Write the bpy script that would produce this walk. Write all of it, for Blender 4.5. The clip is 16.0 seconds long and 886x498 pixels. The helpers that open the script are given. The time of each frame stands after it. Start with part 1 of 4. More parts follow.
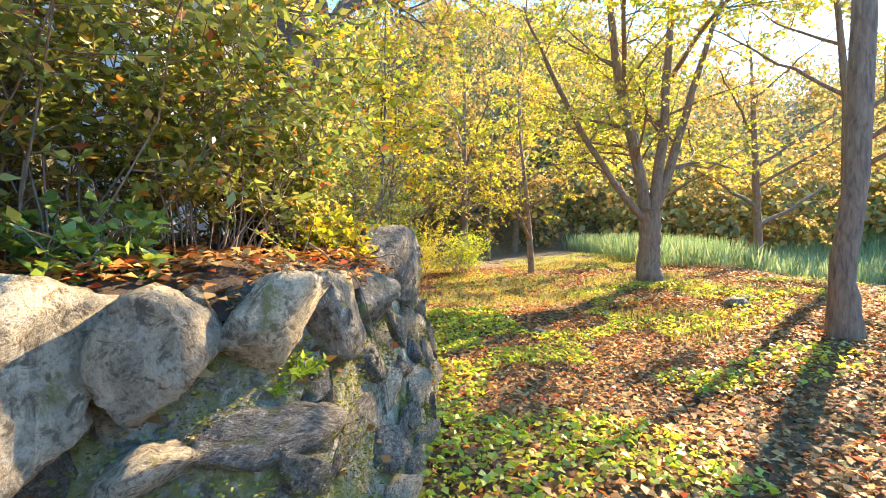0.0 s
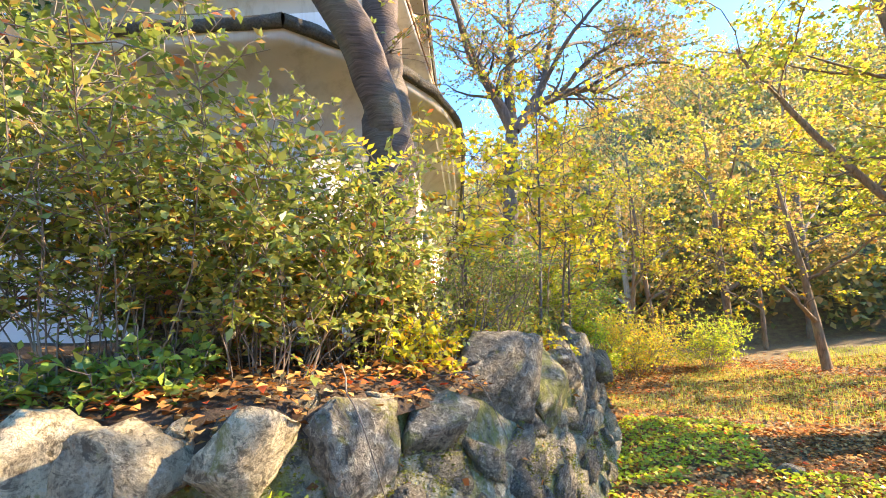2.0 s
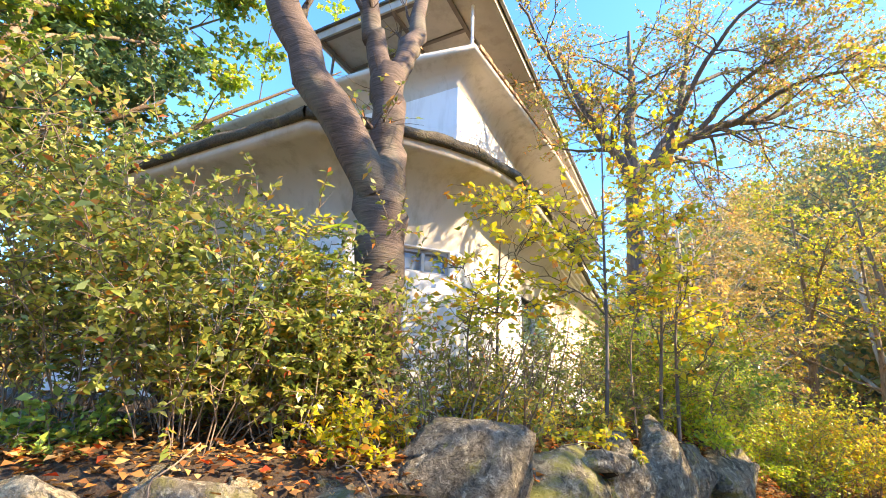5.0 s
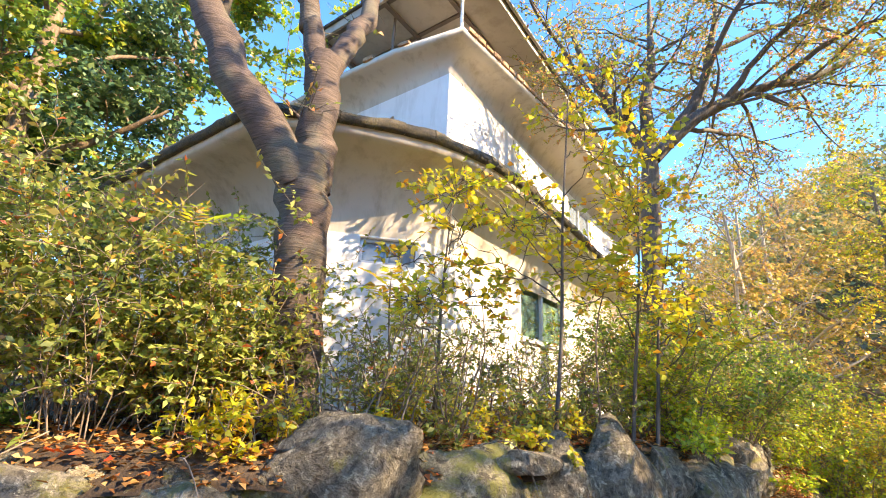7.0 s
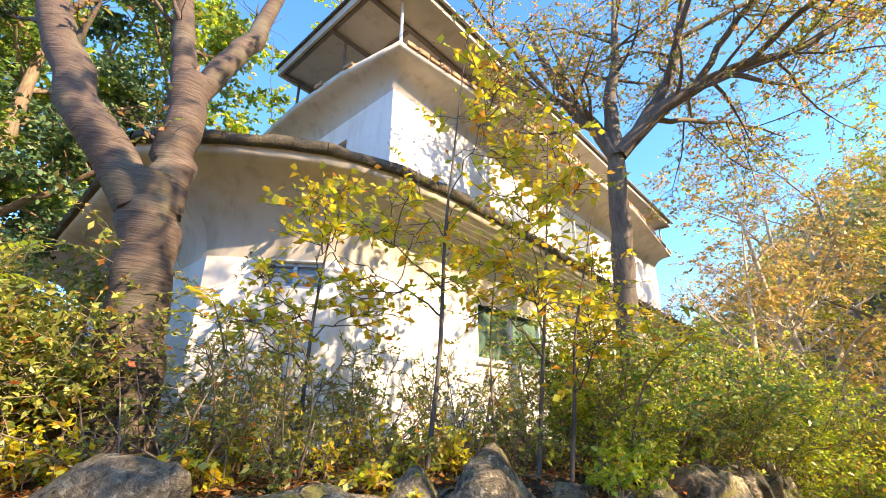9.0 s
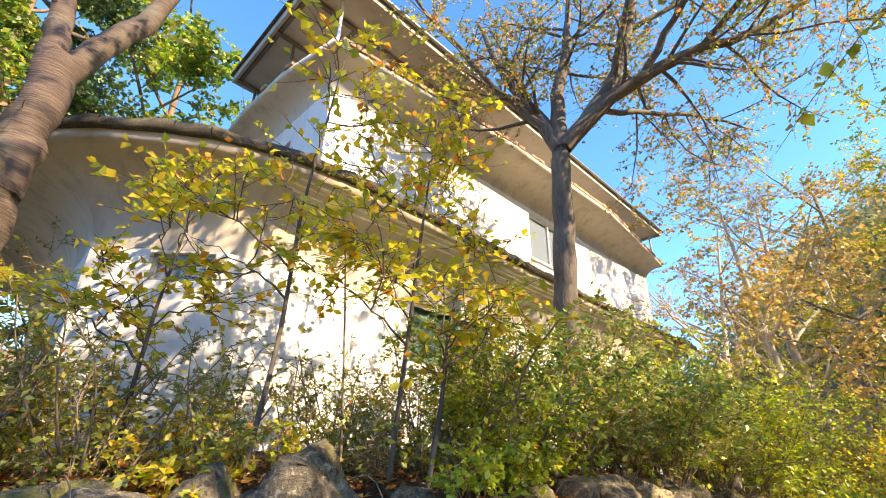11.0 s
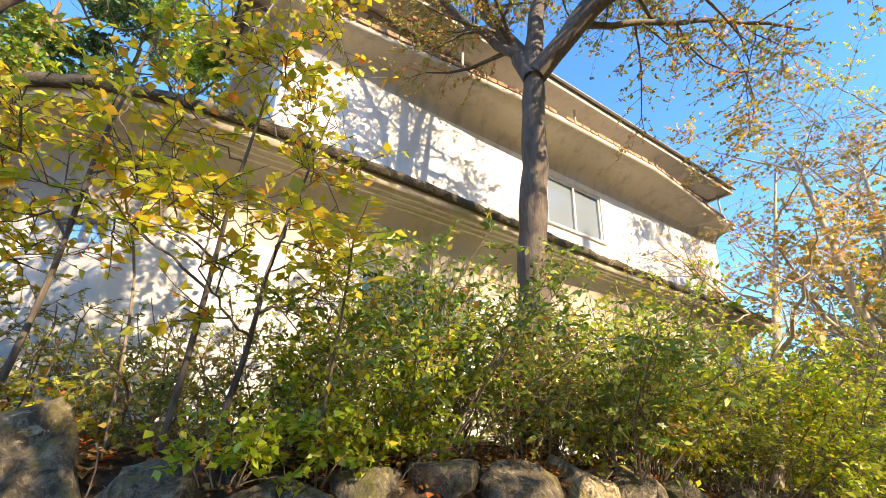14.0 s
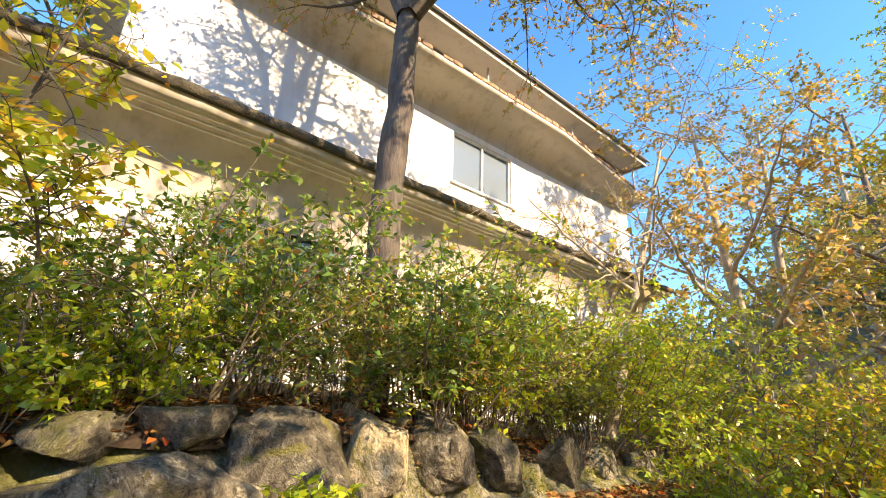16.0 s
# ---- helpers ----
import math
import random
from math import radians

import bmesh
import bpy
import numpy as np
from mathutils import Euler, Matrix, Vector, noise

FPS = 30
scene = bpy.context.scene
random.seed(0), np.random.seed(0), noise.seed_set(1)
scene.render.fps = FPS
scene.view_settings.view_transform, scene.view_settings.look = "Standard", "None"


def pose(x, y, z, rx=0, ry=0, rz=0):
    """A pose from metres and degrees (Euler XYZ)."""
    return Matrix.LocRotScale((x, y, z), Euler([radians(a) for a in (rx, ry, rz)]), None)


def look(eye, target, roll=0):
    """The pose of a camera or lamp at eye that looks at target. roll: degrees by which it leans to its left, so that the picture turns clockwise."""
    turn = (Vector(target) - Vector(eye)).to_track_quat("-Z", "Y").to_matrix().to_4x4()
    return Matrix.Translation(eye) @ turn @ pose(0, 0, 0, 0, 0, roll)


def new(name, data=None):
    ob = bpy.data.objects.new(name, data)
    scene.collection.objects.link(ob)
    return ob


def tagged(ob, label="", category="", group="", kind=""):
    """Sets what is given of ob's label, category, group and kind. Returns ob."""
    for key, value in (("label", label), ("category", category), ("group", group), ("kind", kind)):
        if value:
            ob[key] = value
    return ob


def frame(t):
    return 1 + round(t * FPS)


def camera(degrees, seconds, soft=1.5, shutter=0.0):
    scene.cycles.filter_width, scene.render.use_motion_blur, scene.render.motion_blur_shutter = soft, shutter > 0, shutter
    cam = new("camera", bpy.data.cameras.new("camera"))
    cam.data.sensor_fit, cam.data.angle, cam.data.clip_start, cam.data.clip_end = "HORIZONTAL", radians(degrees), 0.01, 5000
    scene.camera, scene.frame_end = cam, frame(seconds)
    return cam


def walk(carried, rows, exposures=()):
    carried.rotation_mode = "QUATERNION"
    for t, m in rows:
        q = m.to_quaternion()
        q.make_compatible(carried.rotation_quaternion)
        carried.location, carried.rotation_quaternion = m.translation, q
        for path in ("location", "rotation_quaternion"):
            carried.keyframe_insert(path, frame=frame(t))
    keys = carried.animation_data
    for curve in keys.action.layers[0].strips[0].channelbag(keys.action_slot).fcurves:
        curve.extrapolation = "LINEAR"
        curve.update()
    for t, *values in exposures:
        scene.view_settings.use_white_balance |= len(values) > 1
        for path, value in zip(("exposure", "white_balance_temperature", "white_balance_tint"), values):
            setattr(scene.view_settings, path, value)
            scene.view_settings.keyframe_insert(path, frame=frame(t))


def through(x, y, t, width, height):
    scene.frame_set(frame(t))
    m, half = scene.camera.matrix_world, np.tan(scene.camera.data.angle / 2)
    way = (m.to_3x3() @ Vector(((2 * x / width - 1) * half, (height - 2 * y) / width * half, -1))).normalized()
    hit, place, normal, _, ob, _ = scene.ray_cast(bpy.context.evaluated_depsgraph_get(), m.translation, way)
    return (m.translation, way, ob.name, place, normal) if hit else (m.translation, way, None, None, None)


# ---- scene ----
cam = camera(89.4, 16.0, soft=1.0)
PATH = [
    (0, (0.036, -0.001, 1.510), (0.024, 1.439, 1.470), -0.2),
    (0.5, (0.334, 0.124, 1.563), (0.109, 1.546, 1.605), -0.6),
    (1, (0.623, 0.325, 1.551), (0.200, 1.698, 1.655), -0.8),
    (1.5, (0.805, 0.473, 1.626), (0.209, 1.775, 1.785), -1.0),
    (2, (1.061, 0.594, 1.684), (0.306, 1.798, 1.920), -1.7),
    (2.5, (1.208, 0.751, 1.690), (0.402, 1.901, 2.006), 0.2),
    (3, (1.302, 1.009, 1.661), (0.398, 2.069, 2.026), 1.0),
    (3.5, (1.480, 1.297, 1.675), (0.430, 2.196, 2.082), 1.0),
    (4, (1.655, 1.540, 1.688), (0.552, 2.349, 2.136), 0.6),
    (4.2, (1.720, 1.631, 1.693), (0.607, 2.426, 2.143), 1.1),
    (6.3, (2.244, 2.693, 1.777), (1.038, 3.336, 2.228), 2.6),
    (6.5, (2.267, 2.804, 1.771), (1.048, 3.428, 2.216), 2.9),
    (7, (2.351, 3.111, 1.760), (1.100, 3.676, 2.196), 2.7),
    (7.5, (2.406, 3.488, 1.752), (1.133, 4.013, 2.173), 2.1),
    (8, (2.383, 3.905, 1.734), (1.097, 4.406, 2.143), 1.8),
    (8.5, (2.404, 4.305, 1.732), (1.110, 4.753, 2.177), 1.6),
    (9, (2.507, 4.638, 1.797), (1.228, 5.054, 2.312), 0.6),
    (9.2, (2.516, 4.800, 1.793), (1.243, 5.180, 2.349), 1.0),
    (11.3, (2.388, 6.099, 1.612), (1.119, 6.453, 2.192), 0.8),
    (11.5, (2.346, 6.211, 1.623), (1.076, 6.561, 2.203), 0.7),
    (12, (2.254, 6.516, 1.608), (0.958, 6.782, 2.179), 1.1),
    (12.5, (2.130, 6.824, 1.603), (0.819, 7.044, 2.156), 1.0),
    (13, (1.981, 7.133, 1.598), (0.663, 7.320, 2.147), 1.2),
    (13.5, (1.935, 7.446, 1.592), (0.613, 7.536, 2.157), 1.7),
    (14, (1.845, 7.771, 1.552), (0.517, 7.860, 2.102), 2.3),
    (14.5, (1.698, 8.106, 1.509), (0.354, 8.311, 1.984), 2.5),
    (15, (1.680, 8.361, 1.506), (0.336, 8.635, 1.946), 2.3),
    (15.5, (1.728, 8.592, 1.515), (0.384, 8.861, 1.958), 2.3),
    (16, (1.697, 8.888, 1.482), (0.354, 9.130, 1.943), 2.2),
]
walk(cam, [(t, look(e, g, r)) for t, e, g, r in PATH], [(0.0, 3.2, 9300, 15), (2.0, 3.2, 9300, 15), (4.0, 3.1, 9400, 16), (7.0, 2.9, 9600, 16), (9.0, 2.7, 9700, 17), (12.0, 2.5, 9600, 16), (16.0, 2.42, 9500, 15)])

# ---- light ----
SUN_DIR = Vector((0.74, 0.67, 0.0)).normalized()
SUN_EL = radians(33)
world = bpy.data.worlds.new("sky")
scene.world = world
world.use_nodes = True
wt = world.node_tree
sky = wt.nodes.new("ShaderNodeTexSky")
sky.sky_type = "NISHITA"
sky.sun_disc = False
sky.sun_elevation = SUN_EL
sky.sun_rotation = math.atan2(SUN_DIR.x, SUN_DIR.y)
sky.air_density, sky.dust_density, sky.ozone_density = 0.75, 0.1, 8.0
sky_tone = wt.nodes.new("ShaderNodeHueSaturation")
sky_tone.inputs["Saturation"].default_value = 1.14
wt.links.new(sky.outputs[0], sky_tone.inputs["Color"])
wt.links.new(sky_tone.outputs[0], wt.nodes["Background"].inputs[0])
wt.nodes["Background"].inputs[1].default_value = 0.15
sun = new("sun", bpy.data.lights.new("sun", "SUN"))
sun.data.energy, sun.data.angle, sun.data.color = 2.25, radians(0.6), (1.0, 0.90, 0.75)
to_sun = Vector((SUN_DIR.x * math.cos(SUN_EL), SUN_DIR.y * math.cos(SUN_EL), math.sin(SUN_EL)))
sun.matrix_world = look(to_sun * 40, (0, 0, 0))


# ---- materials ----
def node_mat(name):
    m = bpy.data.materials.new(name)
    m.use_nodes = True
    nt = m.node_tree
    return m, nt, nt.nodes["Principled BSDF"]


def ramp(nt, fac, stops):
    r = nt.nodes.new("ShaderNodeValToRGB")
    while len(r.color_ramp.elements) < len(stops):
        r.color_ramp.elements.new(0.5)
    for e, (p, c) in zip(r.color_ramp.elements, stops):
        e.position, e.color = p, (*c, 1)
    nt.links.new(fac, r.inputs[0])
    return r.outputs[0]


def noise_tex(nt, scale, detail=6, rough=0.6, vec=None, distort=0.0):
    n = nt.nodes.new("ShaderNodeTexNoise")
    n.inputs["Scale"].default_value, n.inputs["Detail"].default_value = scale, detail
    n.inputs["Roughness"].default_value, n.inputs["Distortion"].default_value = rough, distort
    if vec is None:
        vec = nt.nodes.new("ShaderNodeTexCoord").outputs["Object"]
    nt.links.new(vec, n.inputs["Vector"])
    return n.outputs["Fac"]


def mixc(nt, fac, a, b, kind="MIX"):
    n = nt.nodes.new("ShaderNodeMix")
    n.data_type, n.blend_type = "RGBA", kind
    if isinstance(fac, float):
        n.inputs[0].default_value = fac
    else:
        nt.links.new(fac, n.inputs[0])
    for sock, v in ((n.inputs[6], a), (n.inputs[7], b)):
        if isinstance(v, tuple):
            sock.default_value = (*v, 1)
        else:
            nt.links.new(v, sock)
    return n.outputs[2]


def bump(nt, bsdf, height, strength, dist=0.02):
    b = nt.nodes.new("ShaderNodeBump")
    b.inputs["Strength"].default_value, b.inputs["Distance"].default_value = strength, dist
    nt.links.new(height, b.inputs["Height"])
    nt.links.new(b.outputs[0], bsdf.inputs["Normal"])


def leaf_material(name, stops, through=0.45, gloss=0.045):
    """Leaves: a colour of its own for each leaf, light that shines through."""
    m, nt, p = node_mat(name)
    nt.nodes.remove(p)
    geo = nt.nodes.new("ShaderNodeNewGeometry")
    col = ramp(nt, geo.outputs["Random Per Island"], stops)
    var = noise_tex(nt, 0.9, 2)
    hsv = nt.nodes.new("ShaderNodeHueSaturation")
    mr = nt.nodes.new("ShaderNodeMapRange")
    mr.inputs[3].default_value, mr.inputs[4].default_value = 0.65, 1.35
    nt.links.new(var, mr.inputs[0])
    nt.links.new(mr.outputs[0], hsv.inputs["Value"])
    nt.links.new(col, hsv.inputs["Color"])
    d = nt.nodes.new("ShaderNodeBsdfDiffuse")
    t = nt.nodes.new("ShaderNodeBsdfTranslucent")
    g = nt.nodes.new("ShaderNodeBsdfGlossy")
    g.inputs["Roughness"].default_value = 0.42
    for b in (d, t):
        nt.links.new(hsv.outputs[0], b.inputs["Color"])
    a = nt.nodes.new("ShaderNodeMixShader")
    a.inputs[0].default_value = through
    nt.links.new(d.outputs[0], a.inputs[1])
    nt.links.new(t.outputs[0], a.inputs[2])
    c = nt.nodes.new("ShaderNodeMixShader")
    c.inputs[0].default_value = gloss
    nt.links.new(a.outputs[0], c.inputs[1])
    nt.links.new(g.outputs[0], c.inputs[2])
    nt.links.new(c.outputs[0], nt.nodes["Material Output"].inputs[0])
    return m


OLIVE = [(0.0, (0.14, 0.21, 0.04)), (0.4, (0.27, 0.34, 0.07)), (0.72, (0.42, 0.44, 0.11)), (0.9, (0.58, 0.50, 0.13)), (0.965, (0.66, 0.32, 0.07)), (1.0, (0.58, 0.10, 0.05))]
GREEN = [(0.0, (0.09, 0.19, 0.035)), (0.5, (0.18, 0.32, 0.055)), (0.82, (0.35, 0.46, 0.075)), (0.96, (0.58, 0.48, 0.09)), (1.0, (0.66, 0.24, 0.06))]
YELLOW = [(0.0, (0.34, 0.42, 0.04)), (0.4, (0.58, 0.58, 0.05)), (0.75, (0.78, 0.62, 0.06)), (0.92, (0.80, 0.44, 0.06)), (1.0, (0.70, 0.22, 0.05))]
LIME = [(0.0, (0.25, 0.41, 0.04)), (0.6, (0.47, 0.60, 0.055)), (0.93, (0.72, 0.66, 0.07)), (1.0, (0.76, 0.34, 0.06))]
MAPLE = [(0.0, (0.36, 0.46, 0.05)), (0.5, (0.60, 0.62, 0.07)), (0.82, (0.78, 0.56, 0.10)), (1.0, (0.78, 0.36, 0.12))]
TAN = [(0.0, (0.30, 0.26, 0.06)), (0.4, (0.52, 0.40, 0.10)), (0.7, (0.66, 0.46, 0.13)), (1.0, (0.68, 0.30, 0.11))]
LITTER = [(0.0, (0.13, 0.055, 0.025)), (0.3, (0.30, 0.13, 0.05)), (0.55, (0.46, 0.23, 0.08)), (0.75, (0.58, 0.38, 0.15)), (0.9, (0.66, 0.24, 0.06)), (1.0, (0.60, 0.07, 0.03))]
CORAL = [(0.0, (0.22, 0.30, 0.07)), (0.5, (0.42, 0.42, 0.10)), (0.75, (0.66, 0.40, 0.12)), (1.0, (0.72, 0.24, 0.14))]
FAR = [(0.0, (0.15, 0.19, 0.06)), (0.4, (0.34, 0.32, 0.09)), (0.7, (0.58, 0.40, 0.11)), (1.0, (0.70, 0.34, 0.10))]
DARKGREEN = [(0.0, (0.04, 0.10, 0.05)), (0.6, (0.08, 0.17, 0.07)), (1.0, (0.18, 0.26, 0.09))]
REED = [(0.0, (0.15, 0.28, 0.11)), (0.6, (0.28, 0.40, 0.17)), (1.0, (0.44, 0.48, 0.24))]
GRASS = [(0.0, (0.24, 0.36, 0.05)), (0.6, (0.48, 0.54, 0.08)), (1.0, (0.66, 0.58, 0.14))]
leaf_olive = leaf_material("olive_leaf", OLIVE, 0.45)
leaf_green = leaf_material("green_leaf", GREEN, 0.4)
leaf_yellow = leaf_material("yellow_leaf", YELLOW, 0.55)
leaf_lime = leaf_material("lime_leaf", LIME, 0.55)
leaf_maple = leaf_material("maple_leaf", MAPLE, 0.55)
leaf_tan = leaf_material("tan_leaf", TAN, 0.5)
leaf_litter = leaf_material("fallen_leaf", LITTER, 0.15, 0.02)
leaf_coral = leaf_material("coral_leaf", CORAL, 0.5)
leaf_far = leaf_material("far_leaf", FAR, 0.35)
leaf_pine = leaf_material("needle", DARKGREEN, 0.25)
leaf_reed = leaf_material("reed_blade", REED, 0.4)
leaf_moss = leaf_material("moss_tuft", [(0.0, (0.12, 0.13, 0.03)), (0.6, (0.24, 0.24, 0.05)), (1.0, (0.36, 0.33, 0.08))], 0.2, 0.0)
leaf_grass = leaf_material("grass_blade", GRASS, 0.45)


def bark_material(name, dark, light, ringed=False):
    m, nt, p = node_mat(name)
    tc = nt.nodes.new("ShaderNodeTexCoord")
    mp = nt.nodes.new("ShaderNodeMapping")
    mp.inputs["Scale"].default_value = (1.6, 1.6, 26) if ringed else (9, 9, 1.6)
    nt.links.new(tc.outputs["Object"], mp.inputs[0])
    f1 = noise_tex(nt, 3.0, 8, 0.65, mp.outputs[0], 0.6)
    f2 = noise_tex(nt, 2.2, 4, 0.55)
    c = ramp(nt, f1, [(0.3, dark), (0.62, light), (0.8, tuple(min(1, v * 1.35) for v in light))])
    c = mixc(nt, ramp(nt, f2, [(0.5, (0, 0, 0)), (0.75, (0.45, 0.45, 0.45))]), c, (0.20, 0.22, 0.14))
    nt.links.new(c, p.inputs["Base Color"])
    p.inputs["Roughness"].default_value = 0.85
    bump(nt, p, f1, 0.8, 0.015)
    return m


bark_cherry = bark_material("cherry_bark", (0.03, 0.021, 0.016), (0.14, 0.10, 0.08), True)
bark_brown = bark_material("brown_bark", (0.075, 0.05, 0.03), (0.27, 0.18, 0.11))
bark_grey = bark_material("grey_bark", (0.055, 0.045, 0.038), (0.14, 0.115, 0.10))
bark_pale = bark_material("pale_bark", (0.26, 0.20, 0.14), (0.50, 0.42, 0.32))
twig_mat = bark_material("twig_bark", (0.10, 0.07, 0.05), (0.27, 0.21, 0.16))


def rock_material(name, base, dark, moss, moss_amount):
    m, nt, p = node_mat(name)
    tc = nt.nodes.new("ShaderNodeTexCoord").outputs["Object"]
    oi = nt.nodes.new("ShaderNodeObjectInfo")
    add = nt.nodes.new("ShaderNodeVectorMath")
    add.operation = "MULTIPLY_ADD"
    add.inputs[1].default_value = (1, 1, 1)
    nt.links.new(tc, add.inputs[0])
    sc = nt.nodes.new("ShaderNodeVectorMath")
    sc.operation = "SCALE"
    sc.inputs[0].default_value = (13, 7, 29)
    nt.links.new(oi.outputs["Random"], sc.inputs["Scale"])
    nt.links.new(sc.outputs[0], add.inputs[2])
    tc = add.outputs[0]
    big, mid, fine = noise_tex(nt, 4.5, 8, 0.68, tc, 0.8), noise_tex(nt, 15, 8, 0.72, tc, 0.5), noise_tex(nt, 60, 6, 0.7, tc)
    mp = nt.nodes.new("ShaderNodeMapping")
    mp.inputs["Scale"].default_value = (8, 8, 1.5)
    mp.inputs["Rotation"].default_value = (0.3, 0.2, 0)
    nt.links.new(tc, mp.inputs[0])
    streak = noise_tex(nt, 1.7, 8, 0.65, mp.outputs[0], 0.8)
    light = tuple(min(1, v * 1.6) for v in base)
    c = ramp(nt, big, [(0.38, dark), (0.45, base), (0.54, base), (0.60, light)])
    c = mixc(nt, ramp(nt, streak, [(0.49, (0, 0, 0)), (0.57, (0.8, 0.8, 0.8))]), c, light)
    c = mixc(nt, ramp(nt, mid, [(0.40, (0.9, 0.9, 0.9)), (0.48, (0, 0, 0))]), c, dark)
    c = mixc(nt, ramp(nt, mid, [(0.56, (0, 0, 0)), (0.61, (0.7, 0.7, 0.7))]), c, (0.60, 0.55, 0.40))
    c = mixc(nt, ramp(nt, fine, [(0.36, (0.55, 0.55, 0.55)), (0.5, (0, 0, 0))]), c, dark)
    hs = nt.nodes.new("ShaderNodeHueSaturation")
    mr = nt.nodes.new("ShaderNodeMapRange")
    mr.inputs[3].default_value, mr.inputs[4].default_value = 0.8, 1.3
    nt.links.new(oi.outputs["Random"], mr.inputs[0])
    nt.links.new(mr.outputs[0], hs.inputs["Value"])
    nt.links.new(c, hs.inputs["Color"])
    mf = noise_tex(nt, 4.0, 10, 0.75, tc, 0.6)
    c = mixc(nt, ramp(nt, mf, [(0.64 - moss_amount * 0.25, (0, 0, 0)), (0.72 - moss_amount * 0.22, (0.85, 0.85, 0.85))]), hs.outputs[0], moss)
    nt.links.new(c, p.inputs["Base Color"])
    p.inputs["Roughness"].default_value = 0.9
    h1 = nt.nodes.new("ShaderNodeMath")
    h1.operation = "MULTIPLY_ADD"
    h1.inputs[1].default_value = 2.0
    nt.links.new(big, h1.inputs[0])
    nt.links.new(mid, h1.inputs[2])
    h2 = nt.nodes.new("ShaderNodeMath")
    h2.operation = "MULTIPLY_ADD"
    h2.inputs[1].default_value = 0.35
    nt.links.new(fine, h2.inputs[0])
    nt.links.new(h1.outputs[0], h2.inputs[2])
    bump(nt, p, h2.outputs[0], 1.0, 0.05)
    return m


rock_grey = rock_material("grey_stone", (0.19, 0.165, 0.12), (0.07, 0.057, 0.04), (0.23, 0.215, 0.05), 0.35)
rock_tan = rock_material("tan_stone", (0.45, 0.37, 0.235), (0.15, 0.115, 0.07), (0.26, 0.24, 0.06), 0.3)
rock_moss = rock_material("mossy_stone", (0.24, 0.22, 0.15), (0.07, 0.06, 0.045), (0.23, 0.23, 0.05), 0.75)
rock_dark = rock_material("dark_stone", (0.18, 0.16, 0.115), (0.065, 0.055, 0.04), (0.18, 0.18, 0.05), 0.5)


def soil_material(name, stops, rough=0.95, scale=5.0, bumpy=0.9):
    m, nt, p = node_mat(name)
    a, b = noise_tex(nt, scale, 10, 0.7), noise_tex(nt, scale * 9, 6, 0.7)
    c = ramp(nt, a, stops)
    c = mixc(nt, ramp(nt, b, [(0.35, (0.6, 0.6, 0.6)), (0.55, (0, 0, 0))]), c, tuple(v * 0.4 for v in stops[0][1]))
    nt.links.new(c, p.inputs["Base Color"])
    p.inputs["Roughness"].default_value = rough
    bump(nt, p, b, bumpy, 0.03)
    return m


soil_litter = soil_material("leafy_soil", [(0.3, (0.10, 0.065, 0.035)), (0.5, (0.20, 0.13, 0.06)), (0.62, (0.24, 0.20, 0.07)), (0.75, (0.17, 0.20, 0.05))])
soil_dark = soil_material("dark_soil", [(0.3, (0.045, 0.03, 0.02)), (0.6, (0.11, 0.07, 0.04)), (0.8, (0.17, 0.11, 0.05))])
hill_mat = soil_material("wooded_slope", [(0.3, (0.035, 0.05, 0.025)), (0.55, (0.08, 0.09, 0.04)), (0.75, (0.14, 0.12, 0.05))], 1.0, 0.4)


def plaster_material(name, col, stain, amount):
    m, nt, p = node_mat(name)
    tc = nt.nodes.new("ShaderNodeTexCoord")
    mp = nt.nodes.new("ShaderNodeMapping")
    mp.inputs["Scale"].default_value = (2.2, 2.2, 0.35)
    nt.links.new(tc.outputs["Object"], mp.inputs[0])
    st, blot, fine = noise_tex(nt, 1.8, 8, 0.65, mp.outputs[0]), noise_tex(nt, 0.9, 5, 0.6), noise_tex(nt, 60, 4, 0.6)
    c = mixc(nt, ramp(nt, st, [(0.5, (0, 0, 0)), (0.72, (amount, amount, amount))]), col, stain)
    c = mixc(nt, ramp(nt, blot, [(0.5, (0, 0, 0)), (0.8, (amount * 0.8,) * 3)]), c, tuple(v * 0.8 for v in stain))
    nt.links.new(c, p.inputs["Base Color"])
    p.inputs["Roughness"].default_value = 0.8
    bump(nt, p, fine, 0.25, 0.004)
    return m


plaster = plaster_material("white_stucco", (0.80, 0.79, 0.76), (0.50, 0.47, 0.41), 0.5)
# coves: the tan base has the overhangs' shade painted in; streaks are stains
plaster_cove = plaster_material("shade_toned_stained_stucco", (0.56, 0.51, 0.43), (0.33, 0.28, 0.20), 0.75)
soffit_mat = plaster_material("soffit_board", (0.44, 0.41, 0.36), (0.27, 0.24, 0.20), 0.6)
beam_mat = plaster_material("dark_beam", (0.16, 0.13, 0.11), (0.08, 0.07, 0.06), 0.6)
roof_mat = soil_material("roof_shingle", [(0.3, (0.06, 0.055, 0.05)), (0.6, (0.14, 0.13, 0.11)), (0.8, (0.20, 0.19, 0.15))], 0.9, 9.0)
moss_top = soil_material("mossy_tiles", [(0.3, (0.05, 0.045, 0.035)), (0.55, (0.13, 0.11, 0.075)), (0.75, (0.19, 0.18, 0.07))], 0.95, 6.0)
brick_mat = soil_material("rust_tile", [(0.3, (0.22, 0.11, 0.06)), (0.5, (0.46, 0.27, 0.15)), (0.7, (0.60, 0.46, 0.32))], 0.85, 8.0, 0.4)


